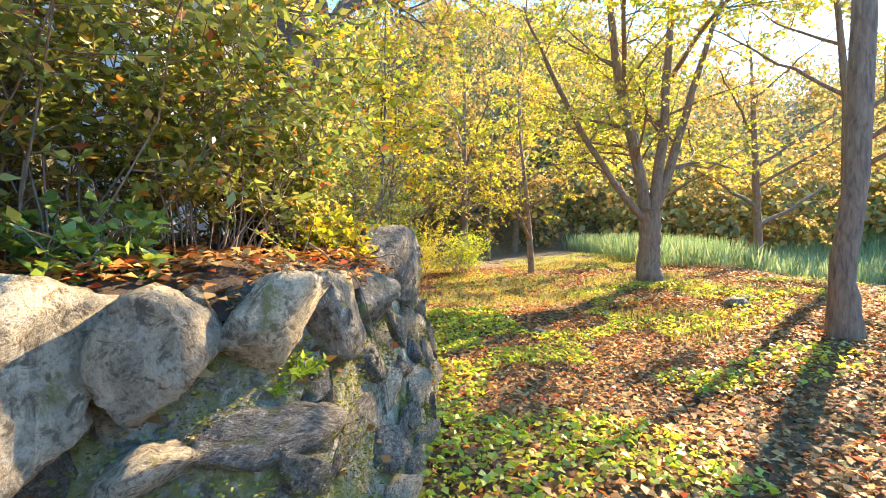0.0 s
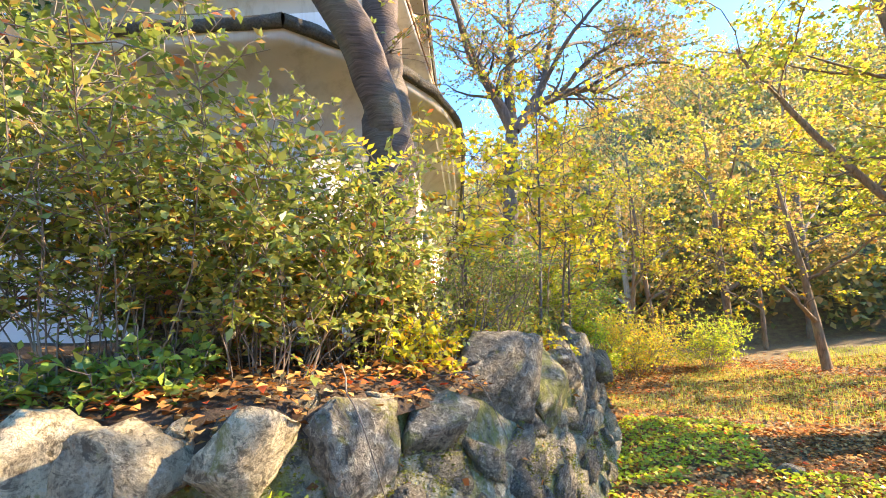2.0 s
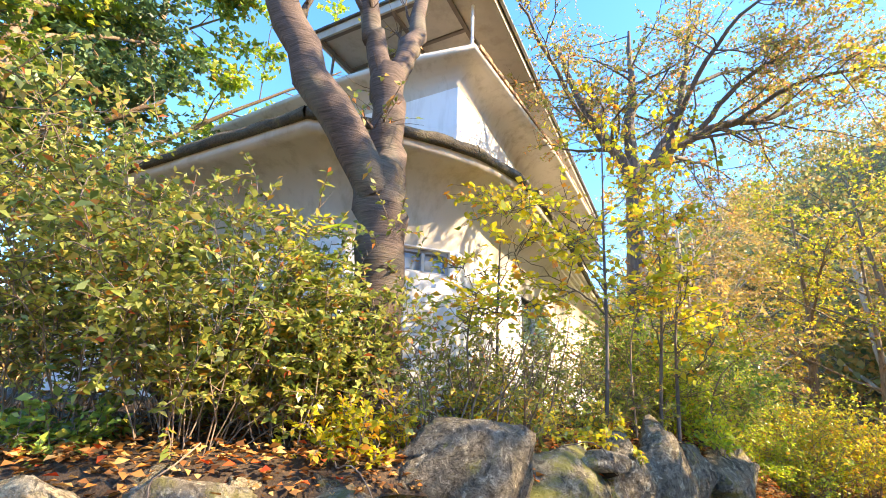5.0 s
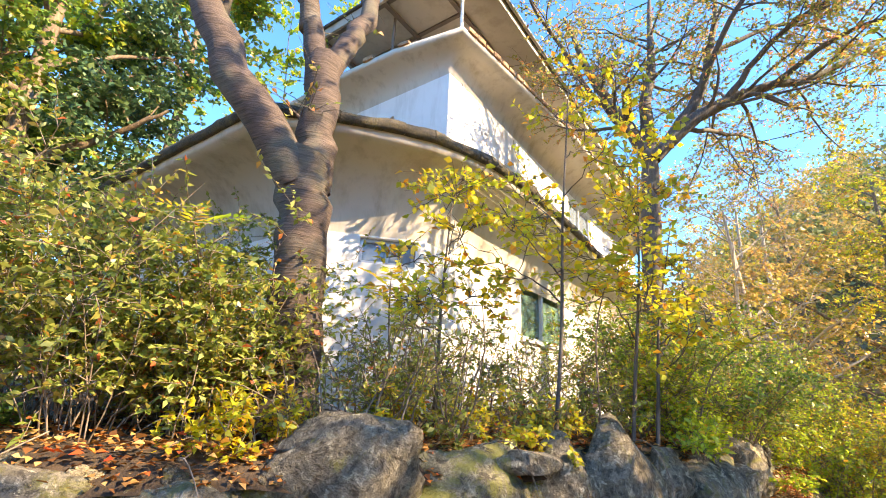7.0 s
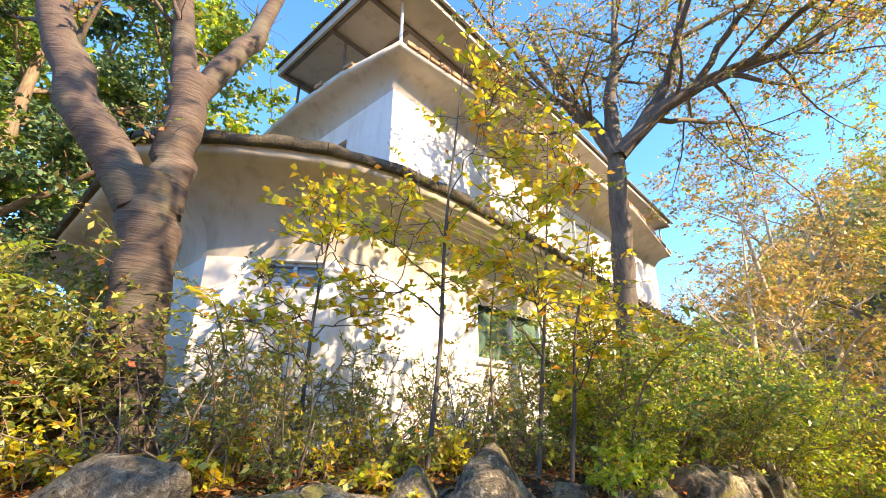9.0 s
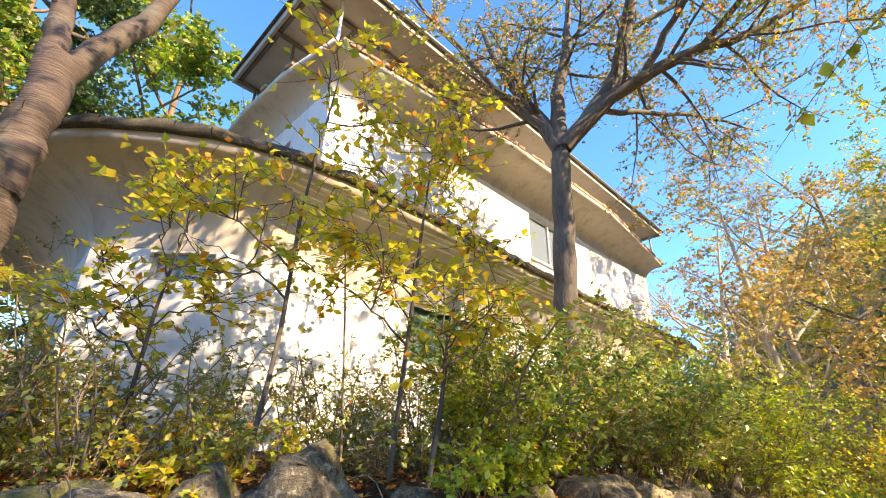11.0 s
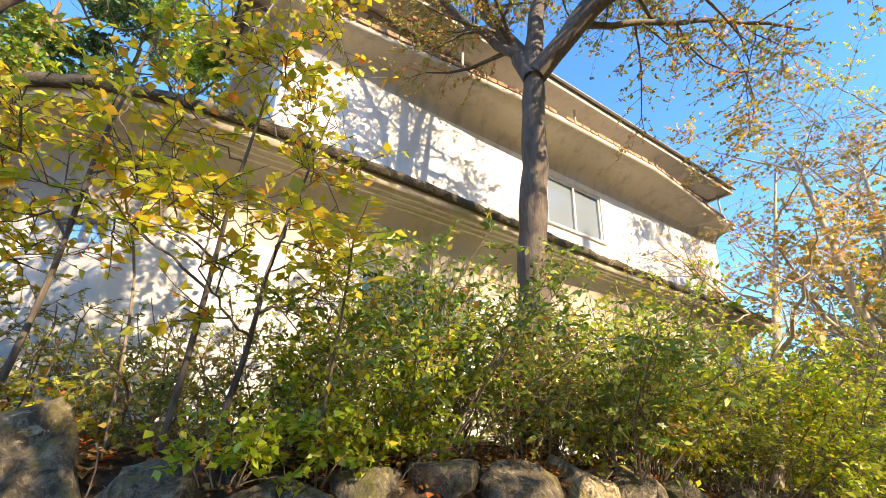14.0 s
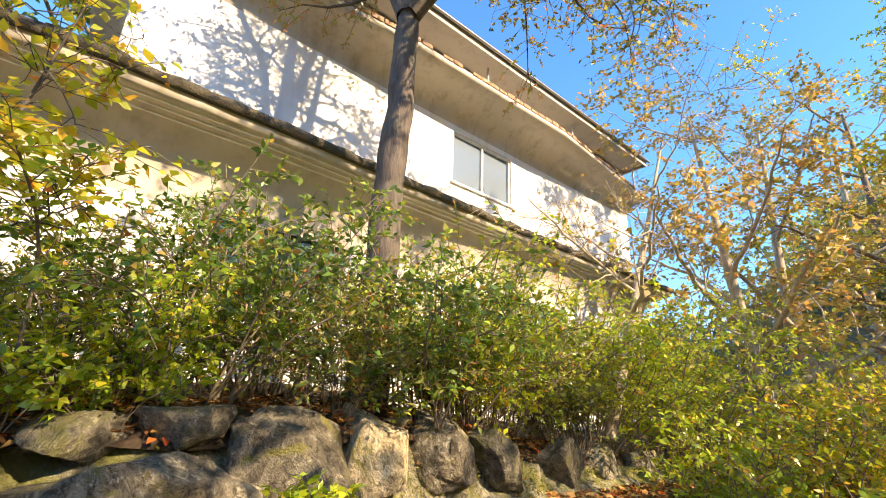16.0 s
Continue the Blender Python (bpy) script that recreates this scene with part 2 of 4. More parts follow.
def plain(name, col, rough, metal=0.0):
    m, nt, p = node_mat(name)
    f = noise_tex(nt, 7, 6)
    nt.links.new(ramp(nt, f, [(0.3, tuple(v * 0.75 for v in col)), (0.7, col)]), p.inputs["Base Color"])
    p.inputs["Roughness"].default_value, p.inputs["Metallic"].default_value = rough, metal
    return m


frame_white = plain("white_frame", (0.75, 0.75, 0.74), 0.45)
metal_grey = plain("grey_metal", (0.42, 0.42, 0.42), 0.4, 0.6)
wood_plank = plain("weathered_plank", (0.45, 0.26, 0.12), 0.8)
room_dark = plain("dim_interior", (0.10, 0.10, 0.10), 0.9)
water_mat, _nt, _p = node_mat("stream_water")
_p.inputs["Base Color"].default_value = (0.06, 0.07, 0.06, 1)
_p.inputs["Roughness"].default_value = 0.12
bump(_nt, _p, noise_tex(_nt, 5, 5), 0.25, 0.05)


def glass_material(name, tint):
    m, nt, p = node_mat(name)
    p.inputs["Base Color"].default_value = (*tint, 1)
    p.inputs["Roughness"].default_value = 0.06
    p.inputs["Transmission Weight"].default_value = 0.55
    p.inputs["IOR"].default_value = 1.5
    return m


glass_clear = glass_material("window_glass", (0.35, 0.45, 0.55))
glass_green = glass_material("green_glass", (0.22, 0.40, 0.32))


# ---- mesh helpers ----
def mesh_object(name, verts, faces, mat, parent=None, label="", smooth=False):
    me = bpy.data.meshes.new(name)
    verts = np.asarray(verts, dtype=np.float32).reshape(-1, 3)
    if isinstance(faces, np.ndarray) and faces.ndim == 2:
        k = faces.shape[1]
        me.vertices.add(len(verts))
        me.vertices.foreach_set("co", verts.ravel())
        me.loops.add(faces.size)
        me.loops.foreach_set("vertex_index", faces.astype(np.int32).ravel())
        me.polygons.add(len(faces))
        me.polygons.foreach_set("loop_start", np.arange(0, faces.size, k, dtype=np.int32))
        me.polygons.foreach_set("loop_total", np.full(len(faces), k, dtype=np.int32))
        me.update(calc_edges=True)
    else:
        me.from_pydata([tuple(map(float, v)) for v in verts], [], [tuple(map(int, f)) for f in faces])
        me.update()
    if smooth:
        me.polygons.foreach_set("use_smooth", np.ones(len(me.polygons), dtype=bool))
    me.materials.append(mat)
    ob = new(name, me)
    if parent is not None:
        ob.parent = parent
        ob.matrix_parent_inverse = parent.matrix_basis.inverted()
    if label:
        ob["label"] = label
    return ob


def part(name, bm, material, parent, label="", smooth=False):
    me = bpy.data.meshes.new(name)
    bm.to_mesh(me)
    bm.free()
    if smooth:
        me.polygons.foreach_set("use_smooth", np.ones(len(me.polygons), dtype=bool))
    me.materials.append(material)
    ob = new(name, me)
    if parent is not None:
        ob.parent = parent
        ob.matrix_parent_inverse = parent.matrix_basis.inverted()
    if label:
        ob["label"] = label
    return ob


def thing(name, at, label, category, group="", kind=""):
    e = new(name)
    e.matrix_basis = Matrix.Translation(at)
    e.empty_display_size = 0.1
    return tagged(e, label, category, group, kind)


rng = np.random.default_rng(7)


def unit(v):
    v = np.asarray(v, dtype=float)
    return v / (np.linalg.norm(v, axis=-1, keepdims=True) + 1e-9)


class Wood:
    """Gathers tapered round tubes into one mesh."""

    def __init__(self):
        self.v, self.f, self.n = [], [], 0

    def tube(self, pts, radii, sides=6):
        pts = np.asarray(pts, dtype=float)
        k = len(pts)
        d = unit(np.gradient(pts, axis=0))
        ref = np.array([0.31, 0.95, 0.05]) if abs(d[0][1]) < 0.8 else np.array([0.95, 0.1, 0.3])
        a = unit(np.cross(d, ref))
        b = np.cross(d, a)
        ang = np.linspace(0, 2 * np.pi, sides, endpoint=False)
        r = np.asarray(radii, dtype=float).reshape(-1, 1, 1)
        ring = pts[:, None] + r * (np.cos(ang)[None, :, None] * a[:, None] + np.sin(ang)[None, :, None] * b[:, None])
        self.v.append(ring.reshape(-1, 3))
        i = np.arange(k - 1)[:, None] * sides
        j = np.arange(sides)[None]
        jn = (j + 1) % sides
        q = np.stack([i + j, i + jn, i + sides + jn, i + sides + j], -1).reshape(-1, 4) + self.n
        self.f.append(q)
        self.n += k * sides

    def make(self, name, mat, parent=None, label=""):
        if self.n == 0:
            return None
        return mesh_object(name, np.concatenate(self.v), np.concatenate(self.f), mat, parent, label, True)


class Leaves:
    """Gathers folded four-point leaves into one mesh."""

    def __init__(self):
        self.p, self.d, self.s = [], [], []

    def add(self, p, d, s):
        self.p.append(np.asarray(p, dtype=float).reshape(-1, 3))
        self.d.append(np.asarray(d, dtype=float).reshape(-1, 3))
        self.s.append(np.asarray(s, dtype=float).reshape(-1))

    def count(self):
        return sum(len(s) for s in self.s)

    def make(self, name, mat, parent=None, label="", width=0.5, up=0.8, fold=0.12):
        p, d, s = np.concatenate(self.p), unit(np.concatenate(self.d)), np.concatenate(self.s)
        n = len(p)
        nrm = unit(rng.normal(0, 0.55, (n, 3)) + np.array([0, 0, up]))
        side = unit(np.cross(d, nrm))
        nrm = np.cross(side, d)
        s = s[:, None]
        w = width * (0.8 + 0.4 * rng.random((n, 1)))
        mid = p + d * s * 0.45
        v = np.stack([p, mid + side * s * w * 0.5 + nrm * s * fold, p + d * s - nrm * s * fold * 0.6, mid - side * s * w * 0.5 + nrm * s * fold], 1)
        f = np.arange(n * 4).reshape(n, 4)
        return mesh_object(name, v.reshape(-1, 3), f, mat, parent, label)


def grow_path(start, direction, length, n, wobble, lift=0.0):
    pts, d = [np.array(start, dtype=float)], unit(direction)
    for _ in range(n - 1):
        d = unit(d + rng.normal(0, wobble, 3) + np.array([0, 0, lift]))
        pts.append(pts[-1] + d * length / (n - 1))
    return np.array(pts)


def lerp_path(pts, q):
    x = q * (len(pts) - 1)
    i = min(int(x), len(pts) - 2)
    return pts[i] + (pts[i + 1] - pts[i]) * (x - i), unit(pts[i + 1] - pts[i])


def smooth_path(pts, n):
    """Points evenly along a rounded path through pts."""
    pts = np.asarray(pts, dtype=float)
    out = []
    for q in np.linspace(0, len(pts) - 1, n):
        i = min(int(q), len(pts) - 2)
        u = q - i
        a, b, c, d = pts[max(i - 1, 0)], pts[i], pts[i + 1], pts[min(i + 2, len(pts) - 1)]
        out.append(0.5 * (2 * b + (c - a) * u + (2 * a - 5 * b + 4 * c - d) * u * u + (3 * b - 3 * c + d - a) * u ** 3))
    return np.array(out)


def leafy_twig(wood, leaves, start, direction, length, count, size, r=0.004, droop=-0.03, spread=0.9):
    pts = grow_path(start, direction, length, 4, 0.16, droop)
    if r > 0:
        wood.tube(pts, np.linspace(r, r * 0.4, 4), 3)
    q = rng.random(count) * 0.9 + 0.1
    x = q * 3
    i = np.minimum(x.astype(int), 2)
    base = pts[i] + (pts[i + 1] - pts[i]) * (x - i)[:, None]
    d = unit(pts[i + 1] - pts[i]) * 0.5 + rng.normal(0, spread, (count, 3)) * np.array([1, 1, 0.6])
    leaves.add(base, d, size * (0.6 + 0.7 * rng.random(count)))


def shrub(name, at, radius, height, stems, leaf_mat, size, label, category="shrub", group="", twigs=9, per=12, lean=(0, 0), bark=None, stem_r=0.009, low=0.2, width=0.5):
    """Thin stems from one foot, each with leafy twigs along it."""
    ob = thing(name, at, label, category, group)
    fine, leaves = Wood(), Leaves()
    at = np.array(at, dtype=float)
    for _ in range(stems):
        a, q = rng.random() * 2 * np.pi, math.sqrt(rng.random())
        foot = at + np.array([math.cos(a), math.sin(a), 0]) * q * radius * 0.35 - np.array([0, 0, 0.05])
        out = np.array([math.cos(a) * q * radius * 0.75 + lean[0], math.sin(a) * q * radius * 0.75 + lean[1], height * (0.55 + 0.45 * rng.random())])
        L = np.linalg.norm(out)
        pts = grow_path(foot, out, L, 7, 0.19, 0.0)
        wood = Wood()
        wood.tube(pts, np.linspace(stem_r, stem_r * 0.35, 7), 5)
        wood.make("stem", bark or twig_mat, ob)
        for _ in range(twigs):
            p, d = lerp_path(pts, low + (1 - low) * rng.random() ** 0.8)
            side = unit(np.cross(d, rng.normal(0, 1, 3))) + d * 0.5 + np.array([0, 0, 0.1])
            leafy_twig(fine, leaves, p, side, radius * (0.22 + 0.3 * rng.random()), per, size)
    tagged(fine.make("twig_mass", bark or twig_mat, ob), kind="stuff")
    tagged(leaves.make("foliage", leaf_mat, ob, width=width), kind="stuff")
    return ob


def tree(name, label, trunk_pts, trunk_r, limbs, bark, leaf_mat, size, group="", twig_len=0.5, twigs=14, per=12, sub=7, crown_up=0.1, sides=12, width=0.55, bare=0.0, sub_len=0.45):
    """Trunk, limbs given as (points, radii), boughs and leafy twigs that grow from the limbs."""
    ob = thing(name, trunk_pts[0], label, "tree", group)
    w = Wood()
    t = np.array(trunk_pts, dtype=float)
    fine_t = np.array([lerp_path(t, q)[0] for q in np.linspace(0, 1, 18)])
    rr = np.interp(np.linspace(0, 1, 18), np.linspace(0, 1, len(trunk_r)), trunk_r)
    fine_t[1:-1] += rng.normal(0, min(0.015, 0.05 * trunk_r[0]), (16, 3))
    w.tube(fine_t, rr * (1 + rng.normal(0, 0.03, 18)), sides)
    w.make("trunk", bark, ob)
    fine, leaves = Wood(), Leaves()
    for pts, radii in limbs:
        lw = Wood()
        p0 = np.array(pts, dtype=float)
        pp = smooth_path(p0, 12)
        pp[2:-1] += rng.normal(0, 0.018, (9, 3))
        lr = np.interp(np.linspace(0, 1, 12), np.linspace(0, 1, len(radii)), radii)
        lw.tube(pp, lr, 9)
        lw.make("limb", bark, ob)
        L = np.linalg.norm(np.diff(pp, axis=0), axis=1).sum()
        for _ in range(sub):
            q = 0.25 + 0.75 * rng.random()
            p, d = lerp_path(pp, q)
            sd = unit(unit(np.cross(d, rng.normal(0, 1, 3))) * 0.9 + d * 0.6 + np.array([0, 0, crown_up]))
            bp = grow_path(p, sd, L * sub_len * (0.6 + 0.6 * rng.random()), 6, 0.18, 0.0)
            r0 = float(np.interp(q, np.linspace(0, 1, 12), lr)) * 0.32 + 0.004
            boughs = Wood()
            boughs.tube(bp, np.linspace(r0, 0.004, 6), 5)
            boughs.make("branch", bark, ob)
            for _ in range(twigs):
                p2, d2 = lerp_path(bp, 0.15 + 0.85 * rng.random())
                s2 = unit(np.cross(d2, rng.normal(0, 1, 3))) + d2 * 0.7
                s2[2] *= 0.5
                n = 0 if rng.random() < bare else per
                if n:
                    leafy_twig(fine, leaves, p2, s2, twig_len * (0.5 + 0.8 * rng.random()), n, size, 0.004, -0.05)
                else:
                    tp = grow_path(p2, s2, twig_len, 4, 0.2)
                    fine.tube(tp, [0.005, 0.004, 0.003, 0.002], 3)
    tagged(fine.make("twig_mass", bark, ob), kind="stuff")
    if leaves.p:
        tagged(leaves.make("crown", leaf_mat, ob, width=width), kind="stuff")
    return ob


def rock_bm(size, seed, cut=0.54, rough=0.17, sub=3, peak=0.0):
    """A boulder, roughly a rounded block, cut by a few planes."""
    r = random.Random(seed)
    bm = bmesh.new()
    bmesh.ops.create_icosphere(bm, subdivisions=sub, radius=1.0)
    planes = [(Vector((r.uniform(-1, 1), r.uniform(-1, 1), r.uniform(-1, 1))).normalized(), r.uniform(cut, cut + 0.3)) for _ in range(16)]
    off = Vector((r.uniform(-50, 50), r.uniform(-50, 50), r.uniform(-50, 50)))
    for v in bm.verts:
        c = v.co.normalized()
        q = Vector([math.copysign(abs(x) ** 0.52, x) for x in c])
        for n, d in planes:
            k = q.dot(n)
            if k > d:
                q -= n * (k - d) * 0.97
        q *= 1 + rough * noise.noise(q * 1.6 + off) + rough * 0.35 * noise.noise(q * 4 + off) + rough * 0.3 * abs(noise.noise(q * 7 + off)) + rough * 0.2 * noise.noise(q * 14 + off)
        if peak and q.z > 0:
            q.x *= 1 - peak * q.z
            q.y *= 1 - peak * 0.5 * q.z
        v.co = Vector((q.x * size[0] / 1.7, q.y * size[1] / 1.7, q.z * size[2] / 1.7))
    return bm


def smooth_step(a, b, x):
    t = min(1.0, max(0.0, (x - a) / (b - a)))
    return t * t * (3 - 2 * t)


# ---- ground ----
def ground_z(x, y):
    z = 0.42 * smooth_step(1.6, 6.5, x) + 0.3 * smooth_step(10, 22, y)
    z -= 0.75 * smooth_step(8.5, 11, x - 0.05 * y) * smooth_step(-5, 8, y) * (1 - smooth_step(14, 18, x - 0.05 * y))
    z += 0.05 * noise.noise(Vector((x * 0.9, y * 0.9, 3.0))) * (1 if abs(x) + abs(y) < 60 else 0)
    far = math.hypot(x, y)
    az = math.degrees(math.atan2(-x, y))
    high = 1 - 0.72 * smooth_step(8, 34, az) if az > -90 else 1.0
    d = far - 26 - 6 * smooth_step(0, 40, -az)
    if d > 0 and y > -10:
        near_hill = smooth_step(-36, -16, az) * (1 - smooth_step(24, 40, az))
        z += (min(20.0, 0.42 * d) * high + near_hill * min(13.0, 0.34 * d)) + 1.2 * noise.noise(Vector((x * 0.07, y * 0.07, 9.0))) * min(1, d / 8)
    elif y <= -10 and far > 40:
        z += min(14, 0.3 * (far - 40))
    return z


def axis_steps(lo, hi, near, ratio):
    out, v, step = [0.0], 0.0, near
    while v < hi:
        v += step
        step *= ratio
        out.append(v)
    v, step, neg = 0.0, near, []
    while v > lo:
        v -= step
        step *= ratio
        neg.append(v)
    return sorted(neg + out)


xs = axis_steps(-700, 700, 0.22, 1.055)
ys = [v + 5 for v in axis_steps(-700, 700, 0.25, 1.055)]
gv = [(x, y, ground_z(x, y)) for y in ys for x in xs]
nx = len(xs)
gf = np.array([(j * nx + i, j * nx + i + 1, (j + 1) * nx + i + 1, (j + 1) * nx + i) for j in range(len(ys) - 1) for i in range(nx - 1)])
ground = mesh_object("ground", gv, gf, soil_litter, smooth=True)
tagged(ground, "brown leaf-strewn woodland soil with patches of grass", "ground", kind="structure")

# line of the retaining wall's top edge
WALL = np.array([(-6.5, -2.2), (-3.4, -0.3), (-2.0, 0.7), (-1.35, 1.2), (-0.98, 1.48), (-0.68, 1.8), (-0.55, 2.3), (-0.42, 3.05), (-0.42, 3.9), (-0.42, 5.0),
                 (-0.5, 5.9), (-0.64, 6.5), (-0.72, 7.2), (-0.95, 7.9), (-1.22, 8.4), (-1.55, 9.1), (-1.95, 9.8), (-2.5, 10.8), (-3.2, 12.2), (-4.2, 14.0), (-6.0, 17.0), (-9.0, 21.0)])
seg = np.linalg.norm(np.diff(WALL, axis=0), axis=1)
ARC = np.concatenate([[0], np.cumsum(seg)])


def wall_at(d):
    x, y = np.interp(d, ARC, WALL[:, 0]), np.interp(d, ARC, WALL[:, 1])
    a, b = min(max(d - 0.25, 0), ARC[-1] - 0.5), min(d + 0.25, ARC[-1])
    t = unit(np.array([np.interp(b, ARC, WALL[:, 0]) - np.interp(a, ARC, WALL[:, 0]), np.interp(b, ARC, WALL[:, 1]) - np.interp(a, ARC, WALL[:, 1])]))
    return np.array([x, y]), t, np.array([t[1], -t[0]])


def wall_top(y):
    return 1.32 - 0.30 * smooth_step(9.2, 11.0, y) - 0.25 * smooth_step(11, 14, y)


def wall_out(z, y):
    """How far the wall's face stands out at height z."""
    low = 0.45 * (1 - max(0.0, min(1.0, z / 1.3)))
    return low + 0.45 * smooth_step(8.6, 9.6, y) * (1 - smooth_step(0.66, 0.78, z))


def terrace_z(off, y):
    return wall_top(y) + 0.02 + 0.10 * min(off, 2.0) + 0.05 * max(0, off - 2.0)


ds = np.arange(0, ARC[-1], 0.16)
cols = [0.0, 0.12, 0.3, 0.5, 0.75, 1.0, 1.4, 1.9, 2.6, 3.5, 5, 8, 14, 26]
tv, bv = [], []
zs = [-0.2, 0.0, 0.15, 0.3, 0.45, 0.6, 0.68, 0.74, 0.80, 0.95, 1.1, 1.18, 1.22]
for d in ds:
    p, t, nrm = wall_at(d)
    for c in cols:
        q = p - nrm * c if c < 2 else p - nrm * 2 + np.array([-0.93, 0.1]) * (c - 2)
        tv.append((q[0], q[1], terrace_z(c, p[1]) - (0.13 if c == 0 else 0.03 if c == 0.12 else 0) + 0.05 * noise.noise(Vector((q[0] * 2.3, q[1] * 2.3, 1)))))
    for z in zs:
        zz = z * wall_top(p[1]) / 1.32
        o = wall_out(zz, p[1]) - 0.10 + 0.05 * noise.noise(Vector((p[0] * 3, p[1] * 3, z * 3))) + 0.02 * noise.noise(Vector((p[0] * 11, p[1] * 11, z * 11)))
        bv.append((p[0] + nrm[0] * o, p[1] + nrm[1] * o, zz))


def grid_faces(rows, n):
    return np.array([(j * n + i, j * n + i + 1, (j + 1) * n + i + 1, (j + 1) * n + i) for j in range(rows - 1) for i in range(n - 1)])


terrace = mesh_object("terrace_ground", tv, grid_faces(len(ds), len(cols))[:, ::-1], soil_dark, smooth=True)
tagged(terrace, "dark earth terrace strewn with fallen leaves", "ground", kind="structure")
stone_wall = mesh_object("wall_stone", bv, grid_faces(len(ds), len(zs)), rock_moss, smooth=True)
tagged(stone_wall, "mossy rubble retaining wall of rounded grey boulders", "wall", kind="structure")

# ---- house ----
AZ = radians(29.5)
HU, HN = Vector((-math.sin(AZ), math.cos(AZ), 0)), Vector((math.cos(AZ), math.sin(AZ), 0))


def house_pt(s, n, z):
    return HU * s + HN * n + Vector((0, 0, z))


# plans of the two storeys as (along, outward) corners, from the far back round the front to the near back
BACK = -6.2
LOWER = [(17.9, BACK), (17.9, 0.5), (12.4, 0.5), (8.2, 0.5), (5.4, 0.5), (4.9, 0.06), (4.4, -0.38), (4.4, BACK)]
LIP = [(18.7, BACK - 0.5), (18.7, 1.0), (12.6, 1.05), (8.3, 1.24), (5.65, 1.2), (4.35, 0.58), (3.5, -0.3), (3.45, BACK - 0.5)]


def finer(pl, n=4, rounded=False):
    """The plan with its front run from corner 1 to 6 split n times, rounded where asked."""
    m = 5 * n + 1
    run = smooth_path(pl[1:7], m) if rounded else np.array([lerp_path(np.array(pl[1:7]), q)[0] for q in np.linspace(0, 1, m)])
    return [pl[0], *[tuple(p) for p in run], pl[7]]


LOWER_RUN, LIP_RUN = finer(LOWER), finer(LIP, rounded=True)
UPPER = [(19.0, BACK), (19.0, -0.15), (14.5, -0.15), (10.5, -0.15), (6.6, -0.15), (6.6, -1.0), (6.6, -2.4), (6.6, BACK)]
RIM = [(19.3, BACK), (19.2, 0.36), (14.6, 0.76), (10.5, 0.66), (6.33, 0.26), (6.12, -1.0), (6.06, -2.4), (6.2, BACK)]


def between(pa, pb, q):
    """The plan a share q of the way from pa to pb."""
    return [Vector(a).lerp(Vector(b), q) for a, b in zip(pa, pb)]


def loft(name, pa, pb, profile, mat, parent, label="", smooth=False):
    """Runs a profile of (share of the way from pa to pb, height) round the plans."""
    rings = []
    for q, z in profile:
        rings += [house_pt(p[0], p[1], z) for p in between(pa, pb, q)]
    k = len(pa)
    f = [(i * k + j, i * k + (j + 1) % k, (i + 1) * k + (j + 1) % k, (i + 1) * k + j) for i in range(len(profile) - 1) for j in range(k)]
    return mesh_object(name, rings, f, mat, parent, label, smooth)


def house_box(name, s0, s1, n0, n1, z0, z1, mat, parent, label="", bevel=0.008):
    bm = bmesh.new()
    vs = [bm.verts.new(house_pt(s, n, z)) for z in (z0, z1) for n in (n0, n1) for s in (s0, s1)]
    for q in ((0, 2, 3, 1), (4, 5, 7, 6), (0, 1, 5, 4), (2, 6, 7, 3), (0, 4, 6, 2), (1, 3, 7, 5)):
        bm.faces.new([vs[i] for i in q])
    bmesh.ops.recalc_face_normals(bm, faces=bm.faces)
    if bevel:
        bmesh.ops.bevel(bm, geom=list(bm.edges), offset=bevel, segments=1, affect="EDGES")
    return part(name, bm, mat, parent, label)


house = thing("house", house_pt(11, -3, 1.5), "white stuccoed two-storey house with stained, shade-toned coved eaves", "house")


def wall_panel(name, a, b, z0, z1, holes, thick, mat):
    """A wall from plan point a to b with openings (along0, along1, z0, z1) right through it."""
    a, b = Vector(a), Vector(b)
    e = (b - a).normalized()
    inn = Vector((-e.y, e.x))
    L = (b - a).length
    us = sorted({0.0, L, *[h[0] for h in holes], *[h[1] for h in holes]})
    zz = sorted({z0, z1, *[h[2] for h in holes], *[h[3] for h in holes]})
    bm = bmesh.new()

    def P(u, z, t):
        q = a + e * u + inn * t
        return house_pt(q.x, q.y, z)
    for i in range(len(us) - 1):
        for j in range(len(zz) - 1):
            cu, cz = (us[i] + us[i + 1]) / 2, (zz[j] + zz[j + 1]) / 2
            if any(h[0] < cu < h[1] and h[2] < cz < h[3] for h in holes):
                continue
            for t in (0, thick):
                bm.faces.new([bm.verts.new(P(*w, t)) for w in ((us[i], zz[j]), (us[i + 1], zz[j]), (us[i + 1], zz[j + 1]), (us[i], zz[j + 1]))])
    for u0, u1, h0, h1 in holes:
        for q in (((u0, h0), (u0, h1)), ((u1, h0), (u1, h1)), ((u0, h0), (u1, h0)), ((u0, h1), (u1, h1))):
            bm.faces.new([bm.verts.new(P(*w, t)) for w, t in ((q[0], 0), (q[0], thick), (q[1], thick), (q[1], 0))])
    bmesh.ops.remove_doubles(bm, verts=bm.verts, dist=0.001)
    bmesh.ops.recalc_face_normals(bm, faces=bm.faces)
    return part(name, bm, mat, house)


